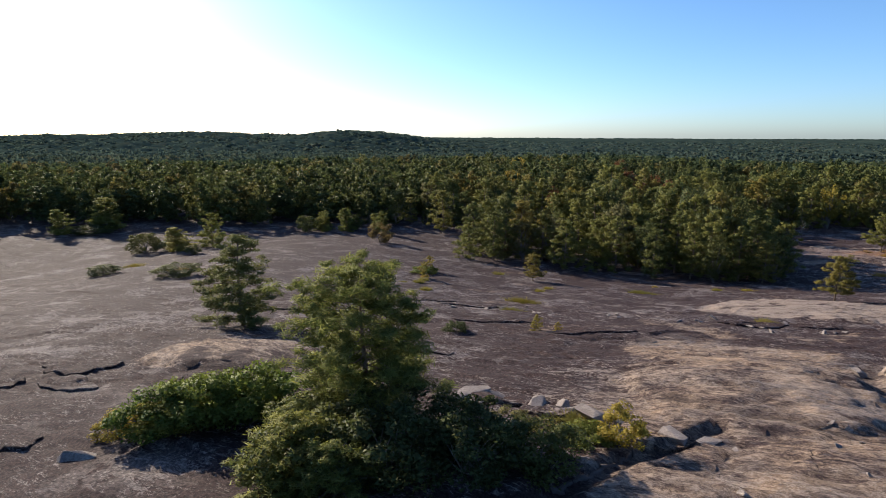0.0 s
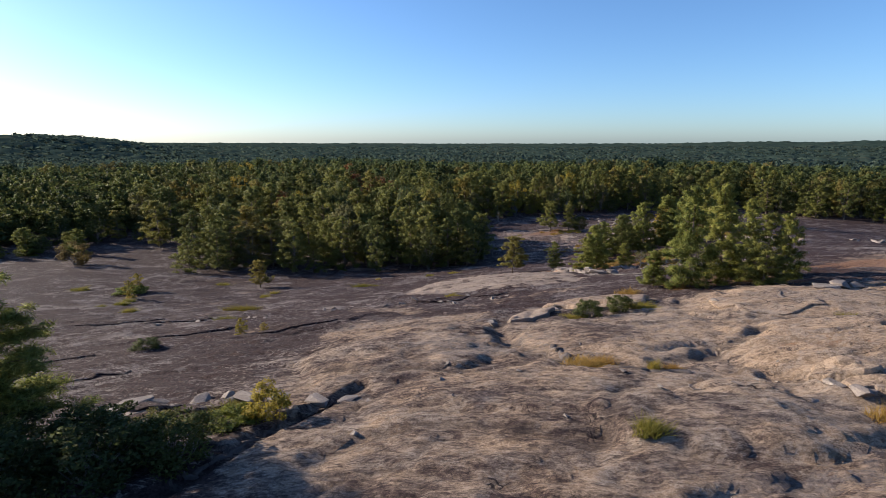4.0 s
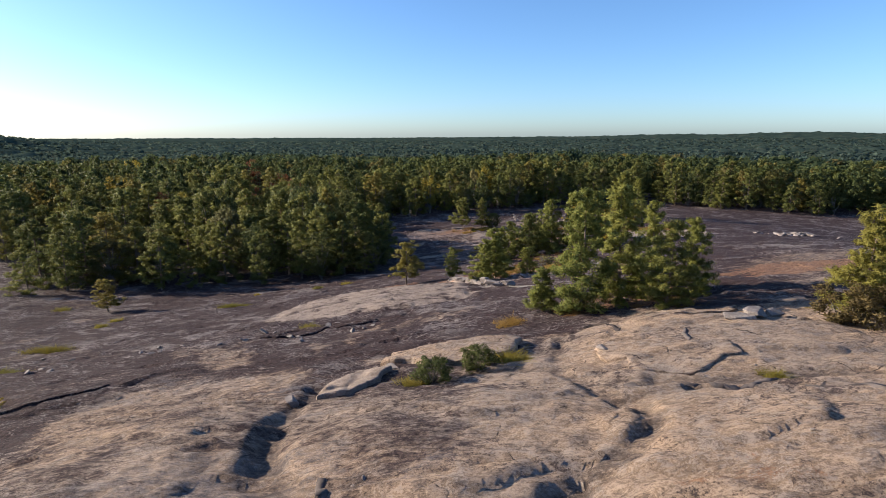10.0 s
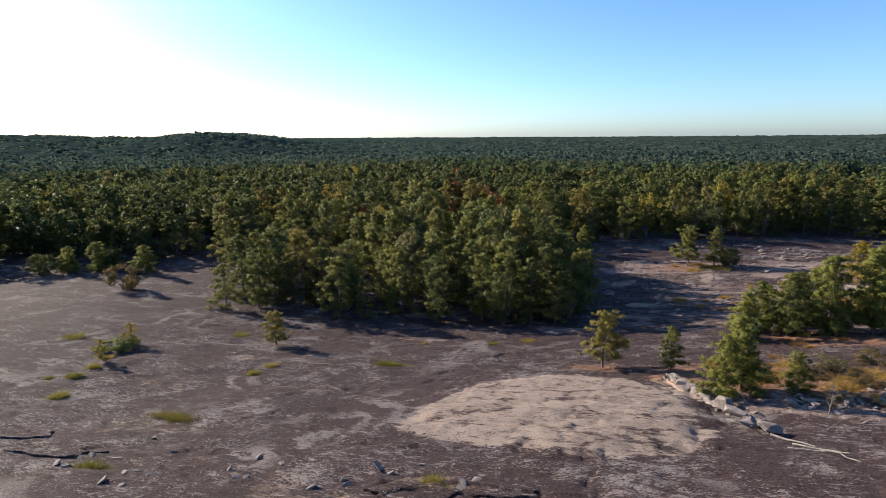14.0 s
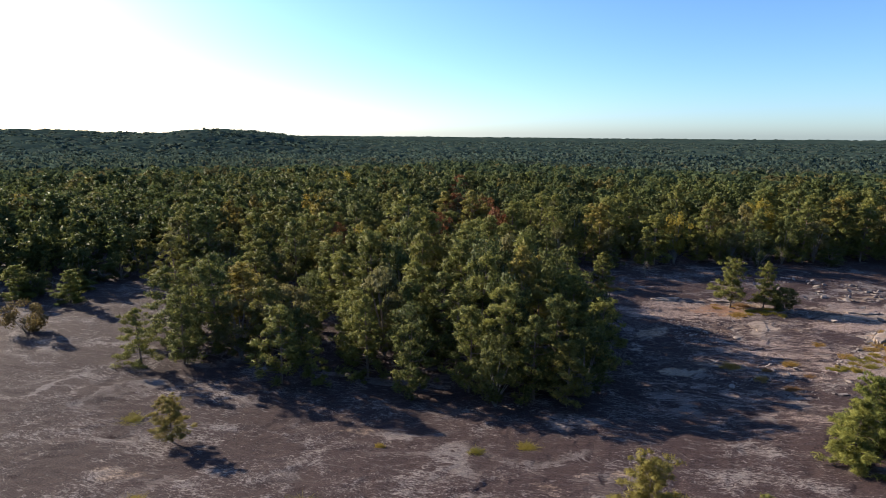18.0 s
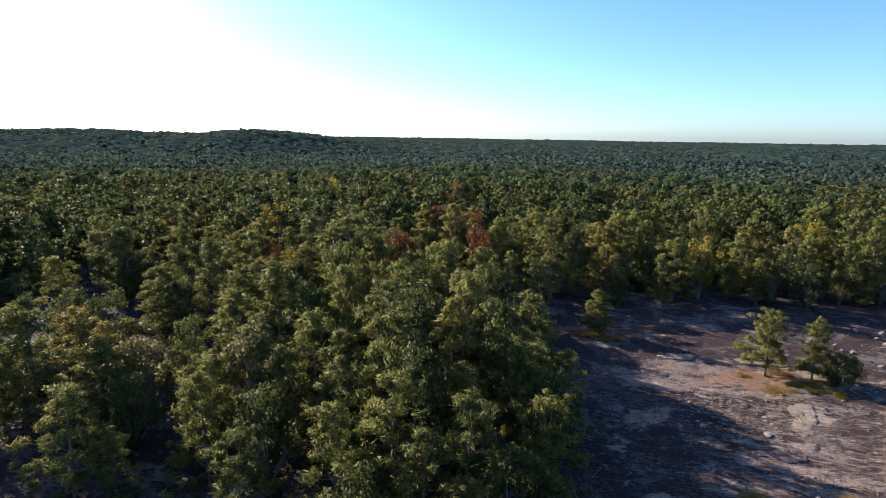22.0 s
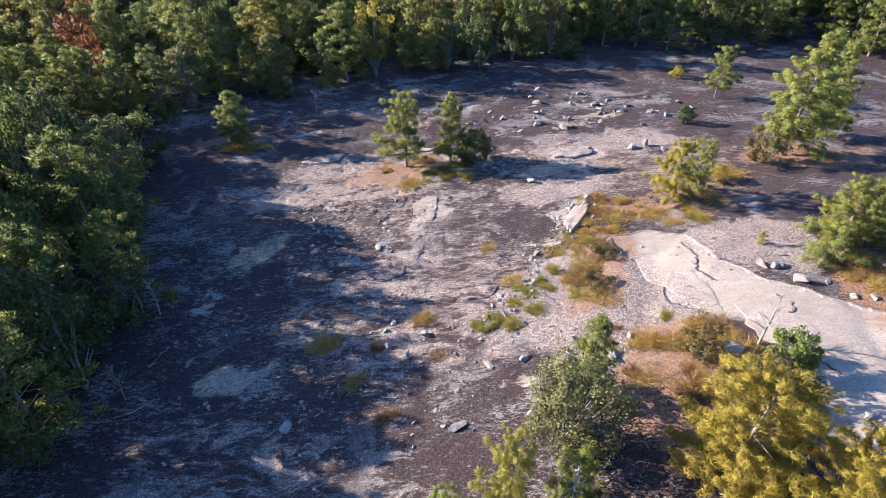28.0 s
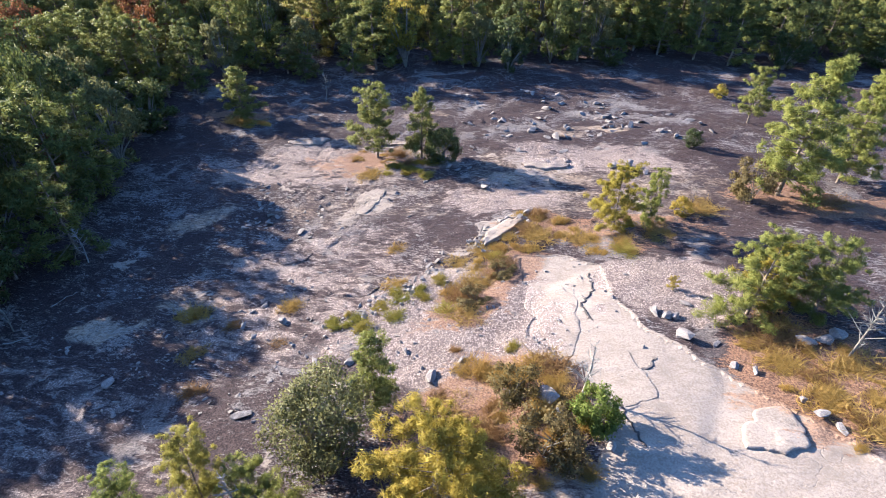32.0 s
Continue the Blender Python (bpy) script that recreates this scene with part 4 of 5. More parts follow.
for n, (x, y, tall, wide) in enumerate(((-17.4, 10.9, 2.7, 1.7), (-18.6, 12.0, 2.4, 1.5), (-15.4, 10.8, 2.2, 1.5))):
    PINES[n].put(x, y, tall, "low bushy pine among dark scrub", "pine tree", wide, group="bushy pines")
for n, (x, y, tall, wide) in enumerate(((-196, 85, 8.6, 4), (-192, 97, 11.4, 5.6), (-128, 90, 9.2, 3.6), (-128, 132, 6.2, 2.7), (-119, 133.6, 8, 3.2), (-114, 143.5, 5.6, 2.9), (-124.8, 130.1, 7.3, 2.2),
                                         (-106.4, 135.7, 7.4, 2.9), (-130.4, 81.4, 6.3, 3.8))):
    PINES[n % 4].put(x, y, tall, "small pine at the far rim of the outcrop", "pine tree", wide, group="pines of the far rim")

# ---- broad-leaved bushes and thickets ----
BUSH = {
    "green": Plant("shrub", broadleaf_shape(101, 3, 1.7, 0.0, 40, 150, 0.16, 0.065, 3), VINE, GREYBARK, "stem", "foliage"),
    "dark": Plant("shrub", broadleaf_shape(102, 3, 1.8, 0.0, 40, 130, 0.15, 0.06, 3), OAK, GREYBARK, "stem", "foliage"),
    "gold": Plant("shrub", broadleaf_shape(103, 3, 1.5, 0.0, 30, 130, 0.14, 0.055, 3), GOLD, GREYBARK, "stem", "foliage"),
    "brown": Plant("shrub", broadleaf_shape(104, 3, 1.7, 0.0, 30, 120, 0.15, 0.055, 3), BROWN, GREYBARK, "stem", "foliage"),
    "silver": Plant("shrub", broadleaf_shape(105, 4, 2.2, 0.05, 34, 130, 0.15, 0.06, 3), SILVER, GREYBARK, "stem", "foliage"),
    "red": Plant("shrub", broadleaf_shape(106, 5, 2.3, 0.15, 24, 60, 0.28, 0.1, 2), RED, GREYBARK, "stem", "foliage"),
}
for kind, label, rows in (
    ("green", "low mound of vines and scrub in a rock hollow", ((-25.6, 11.4, 2.0, 1.7), (-24.4, 12.6, 2.5, 1.8), (-23.0, 13.8, 2.7, 1.9), (-21.4, 14.8, 2.3, 1.6), (-23.8, 13.9, 2.3, 1.5), (-24.9, 11.6, 1.6, 1.4), (15.2, 15.3, 1.2, 1.0), (-9.5, 17.6, 0.8, 0.9),
                                                               (55.5, 138.5, 3.6, 1.6), (-60.1, 87.2, 1.5, 2.7))),
    ("gold", "yellow flowering bush at the edge of bare rock", ((-27.3, 10.6, 1.3, 1.0), (-26.7, 11.4, 1.4, 1.0), (-8.4, 18.0, 1.7, 0.95), (76.5, 216.3, 2.6, 1.6), (64.8, 170.5, 2.4, 1.3))),
    ("dark", "dark scrub crowding at the foot of a pine", ((-17.0, 11.4, 2.5, 1.9), (-14.6, 12.4, 2.4, 2.0), (-12.3, 14.0, 2.1, 1.8), (-10.3, 15.2, 1.7, 1.5), (-16.2, 14.4, 2.3, 2.0), (-18.6, 12.8, 2.2, 1.6), (-13.6, 15.6, 2.0, 1.7), (-19.2, 15.0, 1.6, 1.8),
                                                          (7.7, 36.3, 1.5, 1.0), (10.1, 37.5, 1.4, 1.0), (-26, 38, 1.1, 1.1), (-111.6, 53.5, 2.0, 3.0), (-91.3, 55.3, 2.1, 4.0), (-141, 79.3, 5.4, 4.2), (-120, 78.7, 2.4, 2.0), (-119.3, 136.8, 6, 3.5), (-130.1, 126.8, 5.6, 3.6), (-135, 84, 3.4, 4), (-190, 92, 3, 7),
                                                          (35.6, 180.9, 5.1, 2.5), (68.8, 191.6, 2.8, 1.3))),
    ("brown", "rust-brown thicket with drying leaves", ((32.6, 39.6, 2.8, 1.9), (34.2, 38.2, 2.7, 2.1), (36.4, 37.6, 2.6, 2.0), (39.0, 37.6, 2.6, 2.0), (41.5, 37.2, 2.6, 2.0), (-94.2, 119.0, 6.0, 3.4), (72.4, 175.2, 5.2, 2.5), (50.2, 140.3, 3.4, 1.8), (53.0, 136.0, 4.0, 2.2), (45.5, 151.0, 1.2, 1.6), (47.4, 156.0, 1.1, 1.4), (28, 93, 1.1, 2.2), (35, 98, 1.3, 2.4), (31, 90, 0.9, 1.8))),
    ("silver", "olive-grey bush with small pale leaves", ((-12.5, 17.3, 1.2, 0.9), (30, 95, 1.6, 1.5))),
    ("red", "small tree with reddened autumn leaves", ((-14.5, 167.5, 7.6, 3.0),)),
):
    for x, y, tall, wide in rows:
        BUSH[kind].put(x, y, tall, label, "bush", wide, group=kind + " bushes")
YELLOW = Plant("pine_tree", pine_shape(111, 9.5, 3.9, 0.04, 72, 8, 90, 0.42, 0.018, 0.42, 0.6), YELLOWPINE, BARK)
YELLOW.put(47.7, 130.1, 9.6, "dense yellow-green pine above autumn brush", "pine tree", 3.9, 0.3)
YELLOW.put(51.4, 126.4, 7.6, "dense yellow-green pine beside the pale sheet", "pine tree", 3.1, 2.1)
ROUND = Plant("round_bush", broadleaf_shape(112, 7.4, 3.0, 0.02, 70, 170, 0.18, 0.07, 4), SILVER, GREYBARK, "stem", "foliage")
ROUND.put(39.3, 133.6, 7.4, "large rounded bush with small olive-grey leaves", "bush", 3.2, 0.3)
SPREAD = Plant("pine_tree", pine_shape(97, 8, 3.3, 0.12, 46, 5, 90, 0.48, 0.024, 0.35, 0.6), GOLD, BARK)
OLIVE = Plant("pine_tree", pine_shape(98, 8, 3.2, 0.10, 44, 5, 96, 0.46, 0.021, 0.36, 0.6), LIME, BARK)
for k, x, y, tall, wide in ((OLIVE, 67.6, 152.9, 8.4, 3.3), (OLIVE, 72.4, 153.6, 7.9, 2.8), (SPREAD, 69.6, 154.5, 6.5, 2.4), (SPREAD, 57.6, 165.8, 8.2, 2.6), (OLIVE, 61.2, 168.0, 6.6, 1.7), (OLIVE, 34.6, 128.3, 8.0, 1.9), (OLIVE, 38.2, 128.4, 6.6, 1.8), (OLIVE, 31.5, 126.5, 6.0, 1.9)):
    k.put(x, y, tall, "yellow-green pine with wide flat limbs among boulders", "pine tree", wide, group="pines by the quarry floor")


# ---- grass tufts ----
def grass_mesh(seed, leaf, blades=900, wide=1.0, tall=0.9):
    rng = np.random.default_rng(seed)
    a, r = rng.uniform(0, 6.28, blades), np.sqrt(rng.uniform(0, 1, blades)) * wide * (0.75 + 0.25 * np.sin(3 * rng.uniform(0, 6.28)))
    lob = 0.72 + 0.26 * np.sin(2 * a + seed) + 0.2 * np.sin(5 * a + 2 * seed) + 0.12 * np.sin(11 * a)
    clump = 0.45 + 0.75 * fractal(np.cos(a) * r * 3.2 + seed, np.sin(a) * r * 3.2, 3, seed) * 2
    foot = np.stack([np.cos(a) * r * lob, np.sin(a) * r * lob, np.full(blades, -0.08)], 1)
    lean = rng.normal(size=(blades, 3)) * 0.5
    lean[:, 2] = 1
    tip = foot + lean * tall * rng.uniform(0.25, 1.0, (blades, 1)) * (0.95 - 0.5 * r[:, None] / wide) * np.clip(clump, 0.2, 1.3)[:, None]
    v, f = blades_of(foot, tip, across(rng, tip - foot, rng.uniform(0.009, 0.022, (blades, 1))))
    return mesh_of("grass", v, f, leaf, False)


TUFTS = {"yellow": [grass_mesh(1, TUFT), grass_mesh(2, TUFT)], "dry": [grass_mesh(3, GRASS), grass_mesh(4, GRASS)], "rust": [grass_mesh(5, HEATH), grass_mesh(6, GRASS)]}


def tuft(kind, n, x, y, wide, tall, deep=None):
    ob = new("grass_tuft", TUFTS[kind][n % 2])
    ob.location, ob.rotation_euler = (x, y, height_at(x, y)), (0, 0, n * 1.7 if deep is None else 0)
    ob.scale = (wide * 1.1, (deep or wide) * 1.1, tall / 1.05)
    return tagged(ob, {"yellow": "yellow-green grass tuft in a crack of the rock", "dry": "dry tan grass growing in a rock hollow", "rust": "rust-coloured grass on thin soil"}[kind], "grass", kind + " tufts")


for n, row in enumerate(((4.9, 14.8, 0.75, 0.75), (7.4, 21.9, 0.42, 0.75), (-54.3, 76.3, 1.4, 0.9), (-49.5, 70.6, 1.5, 1.0), (-55.8, 79.8, 1.3, 1.3), (-70.5, 88.6, 2.4, 1.0), (-56.7, 74.8, 0.95, 0.6), (-35.4, 85.3, 1.3, 0.9),
                         (-35.0, 88.4, 1.2, 0.9), (-50.5, 101.5, 2.2, 0.9), (-19.8, 92.9, 3.2, 1.0, 1.1), (-31.7, 69.4, 3.8, 1.0, 1.2), (-29.3, 58.7, 2.4, 1.1, 1.0), (-19.7, 106.1, 0.7, 0.7), (-4.3, 110.4, 1.8, 0.7), (-9.1, 107.8, 1.2, 0.6),
                         (-11.6, 17.4, 1.4, 0.5), (-10.2, 19.2, 1.6, 0.45), (12.0, 37.8, 1.5, 0.7), (6.4, 36.0, 1.0, 0.6), (22.5, 32.0, 0.9, 0.5), (-116, 62, 2.6, 1.0), (-2.8, 61.2, 1.3, 0.8), (43.5, 149.5, 1.6, 1.0), (39.5, 148.0, 1.5, 0.9), (37.0, 146.2, 1.3, 0.8),
                         (46.5, 158.5, 1.4, 0.9), (58.6, 161.2, 1.9, 0.8), (33.5, 180.0, 3.0, 0.9, 1.3), (30.0, 178.5, 2.2, 0.8, 1.1), (1.5, 189.5, 2.4, 0.7))):
    tuft("yellow", n, *row)
for n, row in enumerate(((4.6, 22.6, 0.95, 0.8), (5.6, 23.3, 0.8, 0.6), (8.2, 21.9, 0.45, 0.45), (13.7, 15.9, 0.8, 1.3), (13.2, 16.6, 0.6, 1.1), (15.4, 14.2, 0.6, 0.9), (15.6, 12.9, 1.0, 0.7), (14.6, 13.3, 0.8, 0.7), (14.6, 50, 1.4, 0.9), (-57.8, 83.5, 1.1, 0.9), (-98, 60, 2, 0.8),
                         (24, 92, 2.6, 1.0), (29, 88, 2.4, 1.0), (34, 92, 2.6, 1.0), (27, 97, 2.6, 0.9), (21, 98, 2.2, 0.8), (27.5, 84, 2.2, 0.9), (31, 83, 2.2, 0.8), (50, 162.8, 2.2, 1.0), (55, 163, 2.4, 0.9), (59, 163, 2.0, 0.8),
                         (49.6, 142.0, 1.8, 1.2), (51.5, 143.0, 1.5, 1.0), (70.5, 143.5, 2.4, 1.1), (73, 141.5, 2.4, 1.2), (75.5, 139.5, 2.4, 1.1), (68.5, 146.5, 1.8, 0.8), (27, 176, 2.4, 0.8), (-1.5, 190, 2.6, 0.9), (67, 172, 2.8, 0.9), (38, 152.5, 1.4, 0.8))):
    tuft("dry", n, *row)
for n, row in enumerate(((44.6, 151.5, 2.0, 1.0), (46.0, 154.0, 1.9, 0.9), (47.3, 157.2, 1.8, 0.9), (45.6, 148.6, 1.9, 0.9), (49.0, 164.0, 2.0, 1.0), (22, 89, 2.6, 0.6), (69, 149.5, 3.0, 0.8), (73.5, 147, 3.0, 0.9), (29, 182.5, 2.6, 0.7), (53.5, 140.2, 1.8, 1.0),
                         (49.0, 136.6, 2.2, 1.0), (46.5, 138.6, 1.8, 0.9), (27, 137, 1.4, 0.6), (24, 141, 1.3, 0.5), (31, 143.5, 1.3, 0.5), (36, 159, 1.3, 0.6), (20, 51.5, 1.8, 0.5), (28, 50, 1.8, 0.5), (81, 176, 3.5, 0.7), (62, 165.5, 2.4, 0.6))):
    tuft("rust", n, *row)
for n, row in enumerate(((49.6, 167.9, 1.5, 1.1), (52.1, 166.8, 1.1, 1.1), (47.3, 162.3, 1.3, 0.8), (45.6, 160.2, 1.9, 0.7), (43.0, 157.1, 1.6, 0.5), (44.5, 154.1, 1.8, 0.8), (44.7, 151.3, 1.3, 1.0), (43.1, 152.0, 1.3, 0.8), (55.9, 161.0, 1.1, 0.7), (58.2, 161.8, 1.1, 0.7), (51.9, 143.7, 1.8, 0.7), (50.6, 142.2, 1.5, 1.1), (53.1, 143.2, 2.1, 0.9), (55.3, 138.4, 1.5, 0.7), (53.4, 137.1, 1.1, 1.1), (54.2, 135.4, 1.5, 0.6), (52.8, 139.0, 1.6, 1.0), (47.7, 142.5, 1.6, 1.1), (69.9, 146.0, 0.9, 0.8), (70.7, 144.4, 1.5, 0.5), (68.9, 147.2, 1.7, 1.0), (67.1, 148.9, 1.6, 0.7), (69.7, 151.6, 1.9, 0.8), (29.4, 148.2, 1.5, 1.0), (25.4, 144.7, 1.1, 1.0), (20.8, 145.8, 1.7, 1.0), (0.2, 190.1, 1.1, 1.0), (3.5, 189.6, 1.1, 0.5))):
    tuft("dry" if n % 3 else "rust", n, *row)
for n, row in enumerate(((40.5, 151.3, 0.9, 0.6), (39.1, 150.2, 1.4, 0.5), (37.8, 148.9, 1.2, 0.8), (35.9, 147.3, 0.9, 0.5), (34.5, 145.8, 0.9, 0.8), (41.8, 153.9, 1.1, 0.6), (49.8, 145.5, 1.0, 0.8), (31.2, 177.7, 1.0, 0.8), (34.6, 176.4, 1.5, 0.8), (29.1, 176.5, 1.0, 0.6))):
    tuft("yellow", n, *row)
BANDS = (("dry", 34, (49.5, 167.5), (44.8, 158.0), 1.3), ("rust", 30, (47.0, 160.0), (44.0, 150.0), 1.3), ("yellow", 22, (42.6, 155.6), (34.2, 146.0), 0.7), ("dry", 26, (51.0, 144.0), (54.5, 135.0), 1.5), ("rust", 26, (46.5, 141.5), (50.5, 136.5), 1.9),
         ("rust", 26, (67.0, 149.5), (76.0, 139.5), 1.2), ("dry", 22, (68.5, 151.0), (77.0, 142.0), 1.5), ("dry", 18, (50.0, 164.0), (59.0, 162.0), 0.9), ("yellow", 14, (27.0, 178.2), (35.5, 177.0), 0.8), ("rust", 16, (22.0, 181.5), (30.0, 180.0), 1.2), ("rust", 14, (-4.0, 190.5), (4.0, 189.0), 0.9),
         ("dry", 20, (20.0, 96.0), (36.0, 92.0), 2.6), ("rust", 16, (22.0, 104.0), (40.0, 110.0), 3.0), ("rust", 10, (19.0, 50.0), (29.0, 52.0), 0.8))
BRUSH = np.random.default_rng(23)
for kind, count, (ax, ay), (bx, by), wide in BANDS:
    for n in range(count // 2):
        u = BRUSH.uniform()
        dx, dy = BRUSH.normal(size=2) * wide
        tuft(kind, n, ax + (bx - ax) * u + dx, ay + (by - ay) * u + dy, BRUSH.uniform(0.5, 1.2), BRUSH.uniform(0.35, 0.8))
SAPLING = Plant("pine_sapling", pine_shape(99, 2.5, 0.8, 0.12, 22, 3, 34, 0.22, 0.026), TUFT, BARK, "stem", "needles")
for x, y, tall, wide in ((-20.7, 43.2, 1.6, 0.6), (-60.7, 90.2, 3.5, 1.2), (-57.1, 82.4, 3.3, 1.0), (62.1, 155.2, 1.6, 0.5), (-19.0, 44.0, 1.0, 0.4)):
    SAPLING.put(x, y, tall, "small yellow-green pine seedling in a rock crack", "sapling", wide, group="seedlings")


# ---- dead wood ----
def bare_tree(seed, tall, wide, bark, name="dead_tree"):
    rng = np.random.default_rng(seed)
    trunk = [tube([(0, 0, -0.15), (0.04 * tall, 0.02 * tall, tall * 0.5), (0.02 * tall, -0.02 * tall, tall)], (0.018 * tall, 0.012 * tall, 0.006), 6)]
    twigs = []
    for n in range(26):
        u = rng.uniform(0.22, 0.97)
        a, reach = rng.uniform(0, 6.28), wide * (1.15 - u) * rng.uniform(0.5, 1.1)
        root = np.array([0.03 * tall * u, 0, tall * u])
        end = root + (math.cos(a) * reach, math.sin(a) * reach, reach * rng.uniform(0.35, 0.9))
        twigs.append(tube([root, (root + end) / 2 + rng.normal(size=3) * 0.05 * reach, end], (0.007 * tall, 0.005 * tall, 0.004), 4))
        for m in range(3):
            s = root + (end - root) * rng.uniform(0.4, 0.95)
            twigs.append(tube([s, s + rng.normal(size=3) * (0.25, 0.25, 0.2) * reach + (0, 0, 0.15 * reach)], (0.004 * tall, 0.003), 3))
    root = new(name)
    part("trunk", mesh_of("dead_trunk", *joined(trunk), bark), root)
    part("crown", mesh_of("dead_branches", *joined(twigs), bark), root)
    return root


for seed, x, y, tall, wide, bark in ((1, -8.0, 166, 8.2, 3.2, GREYBARK), (2, 54.8, 141.0, 5.4, 1.6, DEADWOOD), (3, 9.3, 201.7, 5.0, 2.4, GREYBARK), (4, 73.5, 149.0, 5.6, 2.4, GREYBARK), (5, 76.0, 147.5, 4.6, 2.2, GREYBARK),
                                     (6, 24.6, 79.4, 3.0, 1.4, GREYBARK), (7, 37.5, 127.4, 6.4, 1.6, DEADWOOD), (8, 3.0, 152, 4.6, 1.8, DEADWOOD), (9, 5.0, 141, 4.0, 1.7, GREYBARK)):
    ob = bare_tree(seed, tall, wide, bark)
    ob.location = (x, y, height_at(x, y))
    tagged(ob, "leafless grey tree with fine bare twigs" if bark == GREYBARK else "bleached dead sapling with bare branches", "dead tree", "dead trees")


def log(seed, x, y, turn, length, thick, label="bleached fallen log lying on the rock"):
    rng = np.random.default_rng(seed)
    c, s = math.cos(radians(turn)), math.sin(radians(turn))
    at = np.linspace(-0.5, 0.5, 7) * length * 0.65
    px, py = x + c * at + rng.normal(size=7) * 0.08, y + s * at + rng.normal(size=7) * 0.08
    thick *= 0.65
    pz = ground_height(px, py) + thick * 0.8
    ob = new("log", mesh_of("log", *tube(np.stack([px, py, pz], 1), thick * np.linspace(1, 0.45, 7), 7), DEADWOOD))
    tagged(ob, label, "log", "fallen logs")


for n, (x, y, turn, length, thick) in enumerate(((18.6, 76.4, -45, 2.4, 0.14), (20.5, 73.6, -35, 4.5, 0.16), (21.8, 72.2, -28, 5.0, 0.13), (22.6, 71.2, -40, 4.0, 0.11), (20.8, 71.6, -20, 3.2, 0.09), (17.2, 77.6, -30, 2.0, 0.10), (42.2, 126.0, 60, 4.0, 0.22),
                                                 (7, 140, 40, 4.2, 0.10), (5.6, 146, 75, 3.6, 0.09), (38, 211, 10, 6, 0.14), (44, 213, -15, 5, 0.12), (30, 212, 25, 5, 0.12), (26, 178.0, -20, 2.4, 0.09))):
    log(n, x, y, turn, length, thick)


# ---- loose stones, blocks and sheets ----
def block_mesh(seed, flat=0.6, material=PALESTONE):
    """An angular broken block about one metre across, resting on z = 0."""
    rng = np.random.default_rng(seed)
    bm = bmesh.new()
    for p in rng.uniform(-1, 1, (16, 3)):
        p = p / max(np.abs(p).max(), 0.6) * rng.uniform(0.75, 1.0)
        bm.verts.new((p[0] * 0.55, p[1] * 0.42, (p[2] + 0.85) * 0.5 * flat))
    hull = bmesh.ops.convex_hull(bm, input=bm.verts)
    bmesh.ops.delete(bm, geom=list({g for g in hull["geom_interior"] + hull["geom_unused"] if isinstance(g, bmesh.types.BMVert)}), context='VERTS')
    bmesh.ops.bevel(bm, geom=list(bm.edges), offset=0.012, segments=1, affect='EDGES')
    me = bpy.data.meshes.new("block")
    bm.to_mesh(me)
    bm.free()
    me.materials.append(material)
    return me


PALE_BLOCKS = [block_mesh(n, 0.45 + 0.12 * (n % 4)) for n in range(7)]
GREY_BLOCKS = [block_mesh(20 + n, 0.3 + 0.12 * (n % 4), GREYSTONE) for n in range(6)]


def stone(meshes, n, x, y, size, label, group, tilt=0.2):
    rng = np.random.default_rng(n + int(x * 13 + y * 7) % 997)
    ob = new("boulder", meshes[n % len(meshes)])
    ob.location = (x, y, height_at(x, y) - 0.08 * size)
    ob.rotation_euler = (rng.uniform(-tilt, tilt), rng.uniform(-tilt, tilt), rng.uniform(0, 6.28))
    size *= 0.85
    ob.scale = (size * rng.uniform(0.8, 1.3), size * rng.uniform(0.7, 1.1), size * rng.uniform(0.7, 1.15))
    return tagged(ob, label, "rock", group)


for n, (x, y, size) in enumerate(((60.5, 151.5, 1.3), (61.3, 151.0, 1.1), (61.9, 151.1, 1.0), (62.2, 148.8, 1.2), (64.5, 148.5, 0.9), (65.3, 146.2, 0.9), (66.6, 145.8, 0.7), (34.6, 141.7, 1.1), (37.5, 142.0, 0.9), (29.5, 146.1, 1.0), (19.5, 136.7, 1.2), (32.0, 135.6, 1.7),
                                  (44.2, 141.3, 1.5), (62.9, 153.2, 0.9), (71.0, 150.0, 1.6), (72.4, 150.6, 1.8), (73.6, 151.4, 1.5), (52.6, 140.6, 1.8), (53.4, 139.3, 1.4), (26.6, 148.2, 0.8), (28.0, 143.8, 0.7), (41.5, 143.8, 0.8), (46.2, 143.4, 0.9), (68.9, 143.6, 0.8), (69.6, 142.4, 1.0),
                                  (70.4, 141.4, 0.9), (56.6, 137.0, 0.9), (58.0, 133.6, 0.8), (47.6, 166.5, 1.2), (48.6, 168.2, 1.4), (36.8, 179.2, 1.2), (38.2, 178.6, 1.1), (39.6, 179.4, 1.0), (45, 175.5, 1.3), (42.5, 174.0, 1.1), (48.5, 174.2, 1.2), (50.6, 176.8, 1.4), (58.0, 182.6, 1.6), (60.2, 183.4, 1.5), (62.0, 181.4, 1.2))):
    stone(PALE_BLOCKS, n, x, y, size, "angular pale granite boulder resting on the quarry floor", "loose boulders")
for n, (x, y, size) in enumerate(((26.2, 40.4, 1.9), (27.6, 40.8, 2.2), (28.9, 41.0, 1.4), (-6.8, 19.2, 1.1), (-5.6, 19.6, 0.8), (-26.7, 8.8, 1.4), (14.2, 19.6, 1.2), (13.2, 19.2, 1.0), (15.1, 19.9, 0.9), (0.9, 35.2, 1.0), (-8.8, 20.4, 0.9), (19.5, 78.0, 1.2), (23, 86, 1.0))):
    stone(GREY_BLOCKS, n, x, y, size, "weathered grey granite slab lying on the outcrop", "weathered slabs", 0.08)


